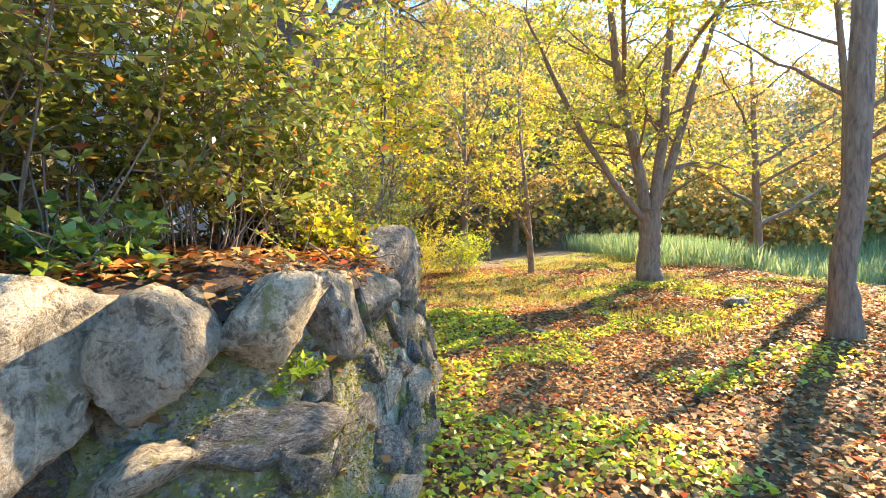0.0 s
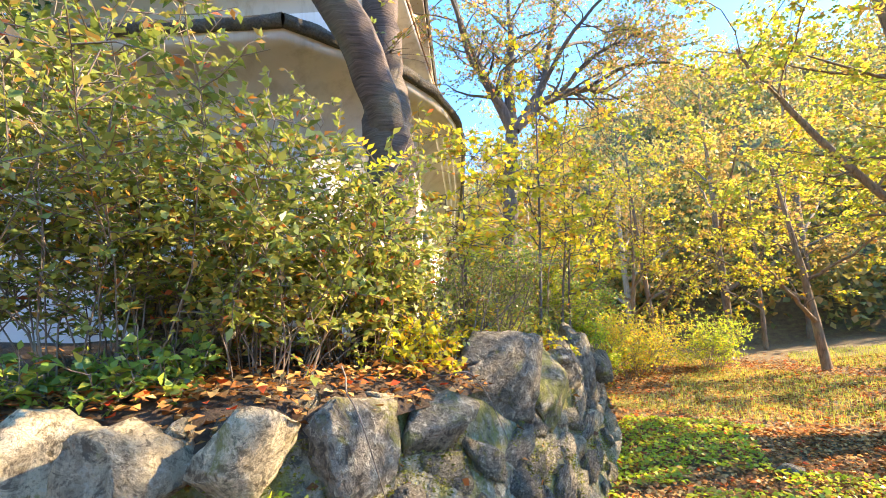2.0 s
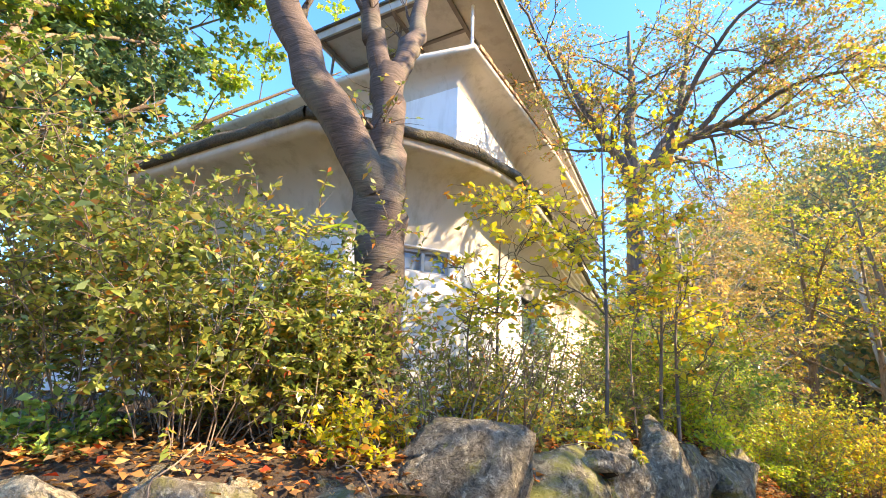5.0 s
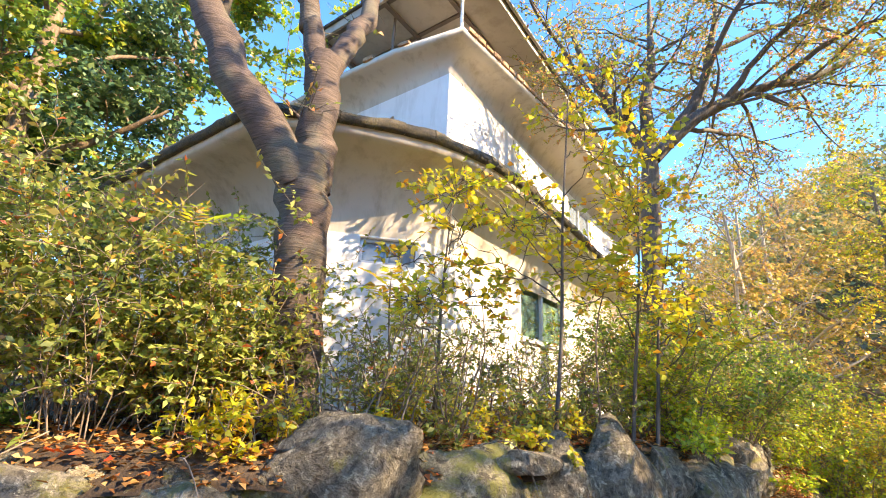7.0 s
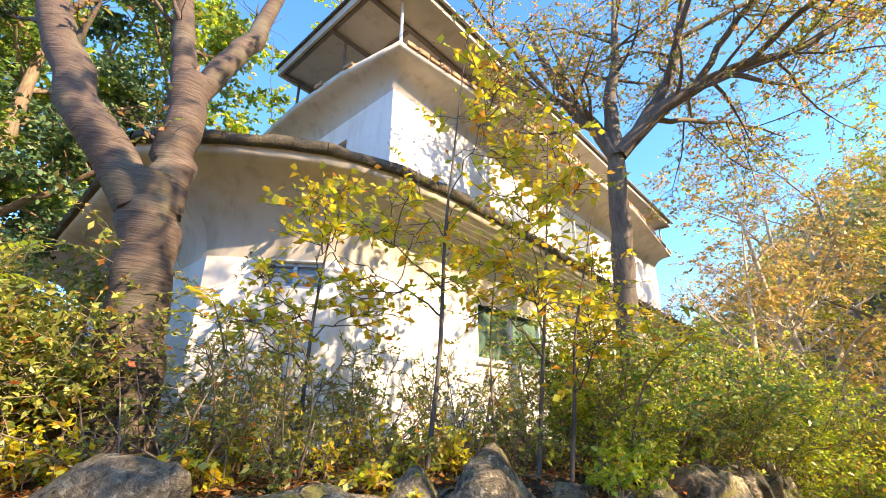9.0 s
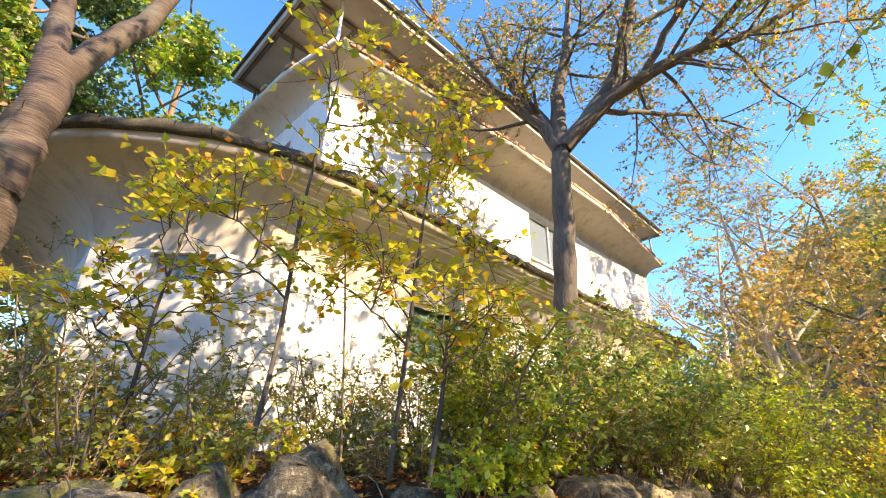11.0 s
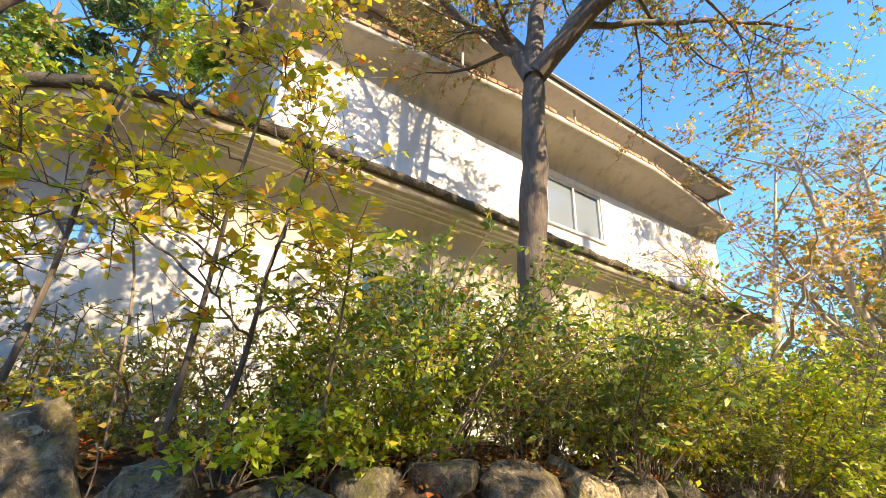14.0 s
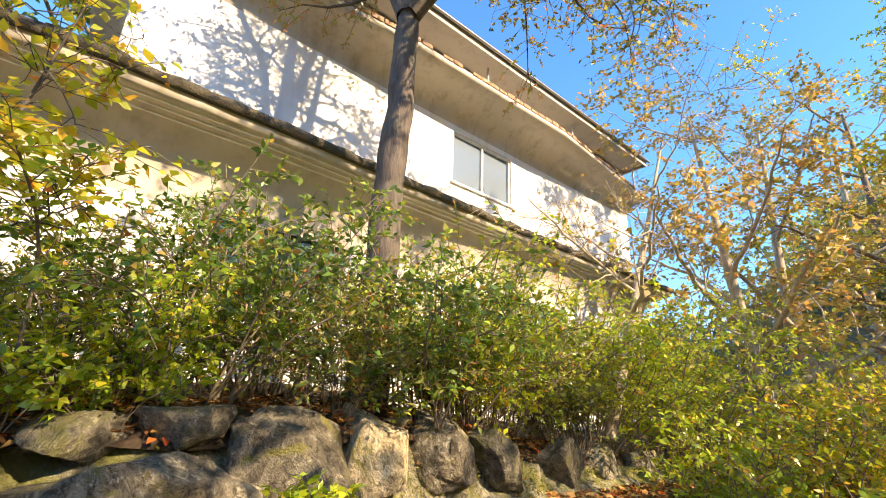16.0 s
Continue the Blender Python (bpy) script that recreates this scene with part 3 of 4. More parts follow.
UP_WIN = (12.05, 13.8, 5.58, 6.74)
LOW_WIN = [(7.9, 9.7, 2.6, 3.5), (12.9, 14.7, 2.5, 3.3)]
for pl, z0, z1 in ((LOWER, 0.9, 4.1), (UPPER, 4.6, 7.3)):
    lower = pl is LOWER
    corners = [pl[0], pl[1], pl[4], pl[6], pl[7]] if lower else [pl[0], pl[1], pl[4], pl[7]]
    for i in range(len(corners)):
        a, b = corners[i], corners[(i + 1) % len(corners)]
        holes = []
        if i == 1:
            holes = [(a[0] - h[1], a[0] - h[0], h[2], h[3]) for h in (LOW_WIN if lower else [UP_WIN])]
        if i == 2:
            holes = [(0.1, 0.74, 3.08, 3.38)] if lower else [(1.2, 1.9, 6.0, 6.45)]
        wall_panel("wall", a, b, z0, z1, holes, 0.22, plaster)
# floors inside, so that the windows look into closed rooms
for pl, z, nm in ((LOWER, 4.08, "floor_slab"), (UPPER, 7.2, "ceiling_slab"), (LOWER, 1.2, "floor_slab")):
    mid = Vector((11, -3))
    mesh_object(nm, [house_pt(*(Vector(p) + (mid - Vector(p)).normalized() * 0.14), z) for p in pl], [list(range(8))], room_dark, house)

# flared eave between the storeys, with its mouldings and mossy lip
def cove_at(q):
    """Share outward and height at q (0 to 1) up the lower cove."""
    return 0.96 * (1 - math.cos(q * math.pi / 2)), 3.42 + 0.80 * math.sin(q * math.pi / 2)


loft("eave_cove", LOWER_RUN, LIP_RUN, [(0.0, 3.40)] + [cove_at(k / 10) for k in range(1, 11)] + [(0.965, 4.34)], plaster_cove, house, "stained curved stucco cove, shade toned into its colour", True)
for i in range(1, 22):
    a, b = Vector(LIP_RUN[i]), Vector(LIP_RUN[i + 1])
    if i == 21:
        b = a.lerp(b, 0.6)
    m = max(3, int((b - a).length / 0.12))
    out = Vector((-(b - a).y, (b - a).x)).normalized() * -1
    rows = []
    for k in range(m + 1):
        c = a.lerp(b, k / m)
        w1, w2 = 0.03 * noise.noise(Vector((c.x * 2.2, c.y * 2.2, i))), 0.035 * noise.noise(Vector((c.x * 5, c.y * 5, 7)))
        for o, z in ((-0.06, 4.32), (0.015 + w2, 4.31 + w1 * 0.6), (0.05 + w2, 4.36 + w1), (0.03 + w1, 4.43 + w2), (-0.10, 4.46 + w1 + w2)):
            q = c + out * o
            rows.append(house_pt(q.x, q.y, z))
    mesh_object("eave_lip", rows, grid_faces(m + 1, 5), moss_top, house, "dark mossy roof lip", True)
loft("lower_roof", LIP_RUN, finer(UPPER), [(0.0, 4.42), (0.35, 4.62), (1.02, 4.98)], moss_top, house, "mossy lean-to roof between the storeys")
for q in (0.93, 0.84, 0.75):
    o, z = cove_at(q)
    pl = between(LOWER, LIP, o)
    w = Wood()
    w.tube([house_pt(p.x, p.y, z - 0.004) for p in (pl[1], pl[2], pl[3], pl[4].lerp(pl[3], 0.06))], [0.02] * 4, 6)
    w.make("moulding", plaster, house)

# upper cove, tiled rim
cove2 = [(0.0, 6.86)] + [(1 - math.cos(k * math.pi / 12), 6.86 + 0.42 * math.sin(k * math.pi / 12)) for k in range(1, 7)]
loft("cornice_cove", UPPER, RIM, cove2 + [(1.05, 7.31), (1.05, 7.39), (0.2, 7.40), (-1.0, 7.36)], plaster_cove, house, "stained curved stucco cornice, shade toned into its colour", True)
mesh_object("flat_roof", [house_pt(p[0], p[1], 7.37) for p in UPPER], [list(range(8))], roof_mat, house, "flat roof inside the tiled rim")
for i in (1, 2, 3, 4, 5):
    a, b = Vector(RIM[i]), Vector(RIM[i + 1])
    L, e = (b - a).length, (b - a).normalized()
    ang = math.atan2((HU * e.x + HN * e.y).y, (HU * e.x + HN * e.y).x)
    for k in range(int(L / 0.24)):
        gap, hh = rng.random(), 0.06 + 0.04 * rng.random()
        if gap < (0.15 if i < 4 else 0.75):
            continue
        c = a + e * (k * 0.24 + 0.12)
        bm = bmesh.new()
        bmesh.ops.create_cube(bm, size=1)
        bmesh.ops.bevel(bm, geom=list(bm.edges), offset=0.06, segments=1, affect="EDGES")
        bmesh.ops.transform(bm, matrix=Matrix.LocRotScale(house_pt(c.x, c.y, 7.38 + hh / 2), Euler((0, 0, ang + rng.normal(0, 0.03))), (0.22, 0.12, hh)), verts=bm.verts)
        part("tile", bm, brick_mat, house)

# canopy roof carried on short posts over the rim
R_S0, R_S1, R_N0, R_N1, R_Z = 5.87, 19.1, -2.98, 0.57, 8.40


def roof_ring(o, z):
    return [house_pt(s, n, z) for s, n in ((R_S1 + o, R_N0 - o), (R_S1 + o, R_N1 + o), (R_S0 - o, R_N1 + o), (R_S0 - o, R_N0 - o))]


def roof_rings(name, rings, mat, label=""):
    v = [p for o, z in rings for p in roof_ring(o, z)]
    f = [(i * 4 + j, i * 4 + (j + 1) % 4, (i + 1) * 4 + (j + 1) % 4, (i + 1) * 4 + j) for i in range(len(rings) - 1) for j in range(4)]
    return mesh_object(name, v, f, mat, house, label)


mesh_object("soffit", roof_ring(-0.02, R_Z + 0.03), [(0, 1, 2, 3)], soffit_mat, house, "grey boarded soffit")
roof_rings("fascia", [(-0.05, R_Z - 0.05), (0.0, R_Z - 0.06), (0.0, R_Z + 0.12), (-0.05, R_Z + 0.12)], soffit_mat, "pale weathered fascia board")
roof_rings("roof", [(-0.02, R_Z + 0.124), (0.05, R_Z + 0.12), (0.055, R_Z + 0.16), (-1.2, R_Z + 0.5), (-1.72, R_Z + 0.62)], roof_mat, "dark shingled low roof")
w = Wood()
w.tube([p for p in roof_ring(0.06, R_Z + 0.09)[1:3]], [0.035, 0.035], 8)
w.make("gutter", metal_grey, house)
for k in range(15):
    c = R_S0 + 0.12 + k * (R_S1 - R_S0 - 0.24) / 14
    house_box("rafter", c - 0.035, c + 0.035, R_N0 + 0.05, R_N1 - 0.75, R_Z - 0.012, R_Z + 0.026, beam_mat, house, bevel=0)
for n in (R_N0 + 0.1, -1.2, R_N1 - 0.72):
    house_box("purlin", R_S0 + 0.05, R_S1 - 0.05, n - 0.04, n + 0.04, R_Z - 0.05, R_Z - 0.014, beam_mat, house, bevel=0)
for s, n, mt in ((6.42, 0.18, frame_white), (6.3, -1.25, beam_mat), (6.3, -2.85, beam_mat), *[(6.42 + k * 3.1, 0.26, soffit_mat) for k in range(1, 5)]):
    w = Wood()
    w.tube([house_pt(s, n, 7.36), house_pt(s, n, 7.8), house_pt(s, n, R_Z - 0.05)], [0.032, 0.028, 0.028], 7)
    w.make("post", mt, house)


def window(s0, s1, z0, z1, face, panes, glass):
    w = new("window", None)
    w.parent = house
    w.matrix_parent_inverse = house.matrix_basis.inverted()
    f = 0.05
    house_box("frame", s0, s1, face - 0.14, face - 0.04, z0, z0 + f, frame_white, w)
    house_box("frame", s0, s1, face - 0.14, face - 0.04, z1 - f, z1, frame_white, w)
    for k in range(panes + 1):
        c = s0 + (s1 - s0 - f) * k / panes
        house_box("frame", c, c + f, face - 0.135, face - 0.035, z0 + f, z1 - f, frame_white, w)
    house_box("sill", s0 - 0.05, s1 + 0.05, face - 0.06, face + 0.05, z0 - 0.06, z0 - 0.002, frame_white, w)
    for k in range(panes):
        c0, c1 = s0 + f + (s1 - s0 - f) * k / panes, s0 + (s1 - s0 - f) * (k + 1) / panes
        house_box("pane", c0, c1, face - 0.10, face - 0.092, z0 + f, z1 - f, glass, w, bevel=0)


window(*UP_WIN, -0.15, 2, glass_clear)
for h in LOW_WIN:
    window(*h, 0.5, 2, glass_green)
# small windows in the cut corner and the near end wall
for a, b, u0, u1, z0, z1 in ((UPPER[4], UPPER[7], 1.2, 1.9, 6.0, 6.45), (LOWER[4], LOWER[6], 0.1, 0.74, 3.08, 3.38)):
    a = Vector(a)
    e = (Vector(b) - a).normalized()
    inn = Vector((-e.y, e.x))
    w = new("window", None)
    w.parent = house
    w.matrix_parent_inverse = house.matrix_basis.inverted()
    for q0, q1, h0, h1 in ((u0, u1, z0, z0 + 0.04), (u0, u1, z1 - 0.04, z1), (u0, u0 + 0.04, z0, z1), (u1 - 0.04, u1, z0, z1), ((u0 + u1) / 2 - 0.02, (u0 + u1) / 2 + 0.02, z0, z1)):
        bm = bmesh.new()
        vs = [bm.verts.new(house_pt(*(a + e * u + inn * t), z)) for z in (h0, h1) for t in (0.06, 0.14) for u in (q0, q1)]
        for q in ((0, 2, 3, 1), (4, 5, 7, 6), (0, 1, 5, 4), (2, 6, 7, 3), (0, 4, 6, 2), (1, 3, 7, 5)):
            bm.faces.new([vs[i] for i in q])
        part("frame", bm, metal_grey, w)
    mesh_object("pane", [house_pt(*(a + e * u + inn * 0.1), z) for u, z in ((u0, z0), (u1, z0), (u1, z1), (u0, z1))], [(0, 1, 2, 3)], glass_clear, w)

# ---- trees ----
T1 = (-1.38, 3.52, 1.35)
tree("cherry_tree", "forked cherry tree with ringed grey-brown bark on the terrace", [T1, (-1.34, 3.53, 2.0), (-1.25, 3.48, 2.8), (-1.22, 3.44, 3.3), (-1.22, 3.42, 3.62)], [0.30, 0.235, 0.205, 0.215, 0.20],
     [([(-1.17, 3.36, 3.3), (-1.15, 3.17, 3.62), (-1.17, 2.96, 3.92), (-1.22, 2.68, 4.36), (-1.27, 2.47, 4.75), (-1.34, 2.1, 5.6), (-1.5, 1.6, 7.2)], [0.15, 0.165, 0.16, 0.15, 0.145, 0.11, 0.05]),
      ([(-1.24, 3.48, 3.3), (-1.26, 3.49, 3.7), (-1.31, 3.48, 4.15), (-1.36, 3.47, 4.68)], [0.18, 0.165, 0.155, 0.17]),
      ([(-1.36, 3.42, 4.55), (-1.38, 3.33, 4.95), (-1.41, 3.23, 5.35), (-1.5, 3.0, 7.4)], [0.11, 0.105, 0.10, 0.04]),
      ([(-1.37, 3.5, 4.55), (-1.46, 3.66, 5.05), (-1.57, 3.84, 5.6), (-1.8, 4.2, 7.4)], [0.115, 0.11, 0.10, 0.04])],
     bark_cherry, leaf_coral, 0.07, twigs=6, per=5, sub=3, twig_len=0.4, bare=0.5, sub_len=0.22, crown_up=0.9)
T2 = (-2.62, 9.0, 1.3)
tree("broadleaf_tree", "dark-barked spreading tree beside the house", [T2, (-2.62, 9.05, 3.0), (-2.55, 9.1, 4.6), (-2.44, 9.12, 5.85)], [0.22, 0.17, 0.15, 0.13],
     [([(-2.42, 9.1, 5.7), (-2.75, 8.9, 6.6), (-3.1, 8.6, 7.6), (-3.4, 8.2, 9.2)], [0.13, 0.11, 0.08, 0.03]),
      ([(-2.42, 9.12, 5.7), (-2.5, 9.2, 6.8), (-2.5, 9.5, 8.0), (-2.6, 9.8, 9.8)], [0.14, 0.11, 0.08, 0.03]),
      ([(-2.4, 9.14, 5.75), (-2.1, 9.6, 6.3), (-1.7, 10.2, 6.8), (-1.3, 10.9, 7.1), (-0.9, 11.6, 7.3), (-0.4, 12.6, 8.0)], [0.14, 0.12, 0.10, 0.08, 0.06, 0.03]),
      ([(-2.3, 9.3, 5.95), (-2.0, 9.9, 6.9), (-1.9, 10.3, 8.0), (-1.7, 10.6, 9.6)], [0.11, 0.09, 0.07, 0.03]),
      ([(-2.5, 9.0, 6.1), (-2.9, 8.4, 7.0), (-2.9, 7.6, 7.9), (-2.8, 6.6, 8.8)], [0.07, 0.055, 0.04, 0.02]),
      ([(-1.7, 10.2, 6.8), (-1.2, 10.4, 7.4), (-0.6, 10.6, 7.8), (0.0, 10.9, 8.0)], [0.06, 0.05, 0.04, 0.02]),
      ([(-1.3, 10.9, 7.1), (-0.4, 11.2, 7.5), (0.5, 11.7, 7.6), (1.5, 12.6, 7.4)], [0.05, 0.04, 0.03, 0.012]),
      ([(-2.0, 9.9, 6.9), (-1.2, 9.8, 7.9), (-0.4, 9.8, 8.5), (0.5, 9.9, 8.7)], [0.06, 0.045, 0.03, 0.012]),
      ([(-1.9, 10.3, 8.0), (-1.4, 11.4, 8.7), (-1.0, 12.6, 8.9), (-0.7, 14.0, 8.6)], [0.05, 0.04, 0.03, 0.012]),
      ([(-2.1, 9.6, 6.3), (-2.2, 10.6, 6.6), (-2.3, 11.8, 6.9), (-2.3, 13.0, 6.9)], [0.05, 0.04, 0.03, 0.012])],
     bark_grey, leaf_coral, 0.066, twigs=18, per=13, sub=13, twig_len=0.6, bare=0.12, crown_up=-0.2, sub_len=0.42)
# tall maple beside the path
TD = (5.0, 11.0, ground_z(5.0, 11.0) - 0.05)
tree("maple_tree", "large maple dividing low into several trunks, yellow-green crown", [TD, (5.0, 11.0, 1.2), (5.02, 11.0, 2.2)], [0.32, 0.24, 0.27],
     [([(4.93, 11.0, 2.0), (4.7, 11.0, 3.2), (4.3, 10.9, 4.8), (3.9, 10.7, 6.8), (3.6, 10.4, 9.0)], [0.15, 0.13, 0.11, 0.08, 0.04]),
      ([(5.05, 11.0, 2.0), (5.25, 11.0, 3.4), (5.4, 11.0, 5.2), (5.5, 10.8, 9.0)], [0.15, 0.12, 0.10, 0.04]),
      ([(5.1, 11.0, 2.1), (5.6, 11.1, 3.4), (6.1, 11.1, 5.2), (6.9, 10.8, 8.0)], [0.13, 0.11, 0.08, 0.03]),
      ([(4.85, 10.95, 1.9), (4.1, 10.8, 2.7), (3.2, 10.5, 3.9), (2.3, 10.1, 5.3), (1.7, 9.7, 6.4)], [0.10, 0.08, 0.065, 0.05, 0.02]),
      ([(5.0, 11.1, 2.2), (4.9, 11.8, 3.8), (4.9, 12.5, 6.5)], [0.10, 0.08, 0.03]),
      ([(4.3, 10.9, 4.8), (3.9, 9.9, 5.8), (3.4, 8.6, 6.6), (2.9, 7.4, 7.0)], [0.06, 0.05, 0.035, 0.015]),
      ([(5.4, 11.0, 5.2), (5.6, 9.8, 6.0), (6.0, 8.6, 6.6), (6.3, 7.4, 6.9)], [0.06, 0.05, 0.035, 0.015])],
     bark_brown, leaf_maple, 0.08, twigs=15, per=18, sub=11, twig_len=0.8, crown_up=-0.05, width=0.8)
TE = (4.75, 5.3, ground_z(4.75, 5.3) - 0.05)
tree("oak_tree", "straight grey-brown trunk rising beside the stream", [TE, (4.7, 5.3, 1.0), (4.85, 5.3, 2.4), (4.95, 5.35, 4.4), (5.0, 5.4, 6.5)], [0.20, 0.13, 0.12, 0.115, 0.09],
     [([(5.0, 5.4, 6.2), (4.2, 6.0, 7.0), (3.4, 7.0, 7.6)], [0.09, 0.06, 0.03]), ([(5.0, 5.4, 6.4), (5.6, 6.0, 8.0), (6.0, 6.6, 9.5)], [0.1, 0.07, 0.03])],
     bark_brown, leaf_maple, 0.08, twigs=16, per=10, sub=8, twig_len=0.6, width=0.8)


def small_tree(x, y, h, r, mat, label, lean=(0, 0), n=5, size=0.09, twigs=14, per=10, bare=0.0, base=None, bark=None, name="young_tree", sub=6, spread=0.45, first=0.35, group="", twig_len=0.55):
    z = (ground_z(x, y) if base is None else base) - 0.05
    top = np.array([x + lean[0], y + lean[1], z + h])
    foot = np.array([x, y, z])
    mid = foot + (top - foot) * 0.5 + rng.normal(0, 0.04 * h * 0.3, 3)
    trunk = [foot, foot + (mid - foot) * 0.5 + rng.normal(0, 0.02, 3), mid, top]
    limbs = []
    for k in range(n):
        q = first + (0.95 - first) * k / max(1, n - 1)
        p, d = lerp_path(np.array(trunk), q)
        a = rng.random() * 6.28
        out = np.array([math.cos(a), math.sin(a), 0.35 + 0.6 * q]) * h * spread * (1.15 - 0.6 * q)
        rr = r * (1 - 0.75 * q) * 0.7
        limbs.append(([p, p + out * 0.5 + rng.normal(0, 0.06, 3), p + out], [rr, rr * 0.6, rr * 0.25]))
    return tree(name, label, trunk, [r, r * 0.85, r * 0.65, r * 0.2], limbs, bark or bark_brown, mat, size, group, twigs=twigs, per=per, sub=sub, sides=8, bare=bare, width=0.7, twig_len=twig_len)


small_tree(3.0, 15.6, 5.6, 0.12, leaf_yellow, "slender dark-trunked tree with yellow leaves", (-0.5, 0.0), 6, 0.08, 11, 12, first=0.3)
small_tree(2.1, 22.0, 7.5, 0.09, leaf_tan, "thin tree with orange-brown autumn leaves", (0.2, 0), 5, 0.11, 10, 8, first=0.3)
small_tree(-2.2, 18.8, 6.5, 0.10, leaf_yellow, "small yellow maple at the edge of the clearing", (0.5, 0), 7, 0.09, twigs=12, per=9, first=0.2)
small_tree(-1.6, 21.2, 9.5, 0.12, leaf_yellow, "small yellow maple at the edge of the clearing", (-0.5, 0), 7, 0.1, twigs=12, per=9, first=0.2)
small_tree(1.0, 24.0, 12.5, 0.18, leaf_tan, "orange-brown tree before the wooded slope", (0, 0), 7, 0.13, twigs=18, per=14, first=0.25)
small_tree(4.0, 26.0, 13.0, 0.2, leaf_maple, "tall yellow-green maple before the wooded slope", (0.3, 0), 8, 0.17, twigs=18, first=0.25)
small_tree(7.5, 17.0, 7.0, 0.14, leaf_maple, "maple with orange leaves over the stream", (-0.4, 0), 7, 0.12, twigs=11, first=0.35)
small_tree(10.5, 15.0, 7.5, 0.15, leaf_tan, "tree with coral autumn leaves over the stream", (-0.8, -0.5), 7, 0.12, twigs=11, first=0.3)
small_tree(8.5, 9.5, 7.5, 0.13, leaf_maple, "maple with yellow-orange leaves over the stream", (-1.0, -0.5), 7, 0.11, twigs=9, first=0.4)
# trees behind and beside the house
small_tree(-3.0, 11.6, 4.6, 0.065, leaf_tan, "thin leaning tree with pale bark and sparse leaves", (-0.9, 1.9), 7, 0.06, 8, 4, 0.6, base=1.2, bark=bark_pale, first=0.3, spread=0.4)
for x, y, h, mat, lab in ((-4.8, 15.6, 6.5, leaf_tan, "half-bare thin woodland tree with tan leaves"), (-6.6, 19.0, 8, leaf_tan, "half-bare thin woodland tree with tan leaves"),
                          (-4.0, 19.5, 8, leaf_yellow, "tall woodland tree with bright yellow leaves"), (-7.5, 23.0, 10, leaf_yellow, "tall woodland tree with bright yellow leaves"),
                          (-9.5, 24.5, 10, leaf_tan, "tall woodland tree with tan autumn leaves"), (-3.2, 25.0, 9, leaf_tan, "tall woodland tree with tan autumn leaves")):
    small_tree(x, y, h, 0.02 * h, mat, lab, (rng.normal(0, 0.4), rng.normal(0, 0.4)), 8, 0.09, 17, 9, 0.12, base=wall_top(y) * 0.7, bark=bark_pale if mat is leaf_tan else bark_brown, first=0.25)
# dark conifer and green trees left of the house
small_tree(-6.0, -0.5, 8.5, 0.2, leaf_pine, "dark green conifer beside the house", (0, 0), 12, 0.10, 26, 16, 0.0, base=1.7, name="conifer", sub=7, spread=0.28, first=0.25)
small_tree(-9.5, -1.2, 10.5, 0.22, leaf_green, "tall green broadleaf tree behind the house", (0, 0), 10, 0.14, 26, 14, 0.0, base=1.9, sub=8, first=0.2)
small_tree(-10.6, 0.6, 13.5, 0.2, leaf_lime, "bright green broadleaf tree behind the house", (0, 0), 9, 0.12, 22, 14, 0.0, base=1.9, sub=8, first=0.3)
small_tree(-5.2, -2.4, 6.5, 0.13, leaf_green, "dense green tree on the terrace", (0.3, 0.2), 9, 0.09, 24, 14, 0.0, base=1.6, sub=8, first=0.15)

# ---- shrubs on the terrace ----
def terrace_at(x, y):
    i = np.argmin(np.hypot(WALL[:, 0] - x, WALL[:, 1] - y))
    return terrace_z(max(0.0, float(np.hypot(WALL[i, 0] - x, WALL[i, 1] - y)) - 0.1), y)


BUSH = "dense evergreen-olive shrub with thin grey stems on the terrace"
for x, y, r, h, stems in ((-2.5, 1.0, 1.1, 2.4, 24), (-1.75, 1.75, 0.95, 2.3, 36), (-1.3, 2.35, 0.8, 1.7, 34), (-2.2, 2.5, 1.1, 2.2, 18), (-1.15, 2.95, 0.7, 1.35, 30), (-3.6, 1.0, 1.2, 2.9, 20)):
    shrub("shrub", (x, y, terrace_at(x, y)), r, h, stems, leaf_olive, 0.056, BUSH, group="terrace shrubs", twigs=18, per=15, stem_r=0.005)
for x, y, r, h, stems in ((-0.95, 3.85, 0.5, 0.95, 16), (-0.95, 4.25, 0.55, 1.2, 16), (-1.05, 4.75, 0.55, 1.2, 14), (-1.2, 4.4, 0.55, 1.0, 12), (-1.5, 5.2, 0.6, 1.0, 12), (-1.3, 6.1, 0.6, 1.0, 12), (-2.0, 6.3, 0.6, 1.2, 12), (-1.45, 7.0, 0.7, 1.25, 24)):
    shrub("low_shrub", (x, y, terrace_at(x, y)), r, h, stems, leaf_olive, 0.045, "thin open shrub before the white house wall", group="thin shrubs", twigs=9, per=8)
for x, y, r, h, stems in ((-1.6, 7.9, 0.9, 1.9, 30), (-2.3, 8.2, 1.0, 2.0, 24), (-2.0, 9.5, 1.0, 1.7, 32), (-2.9, 10.2, 1.2, 2.0, 46), (-3.3, 11.5, 1.2, 2.0, 44), (-4.0, 13.2, 1.4, 2.3, 44)):
    shrub("shrub", (x, y, terrace_at(x, y)), r, h, stems, leaf_green if y < 9.8 else leaf_lime, 0.062, "leafy green shrub along the retaining wall", group="wall shrubs", twigs=14, per=12)
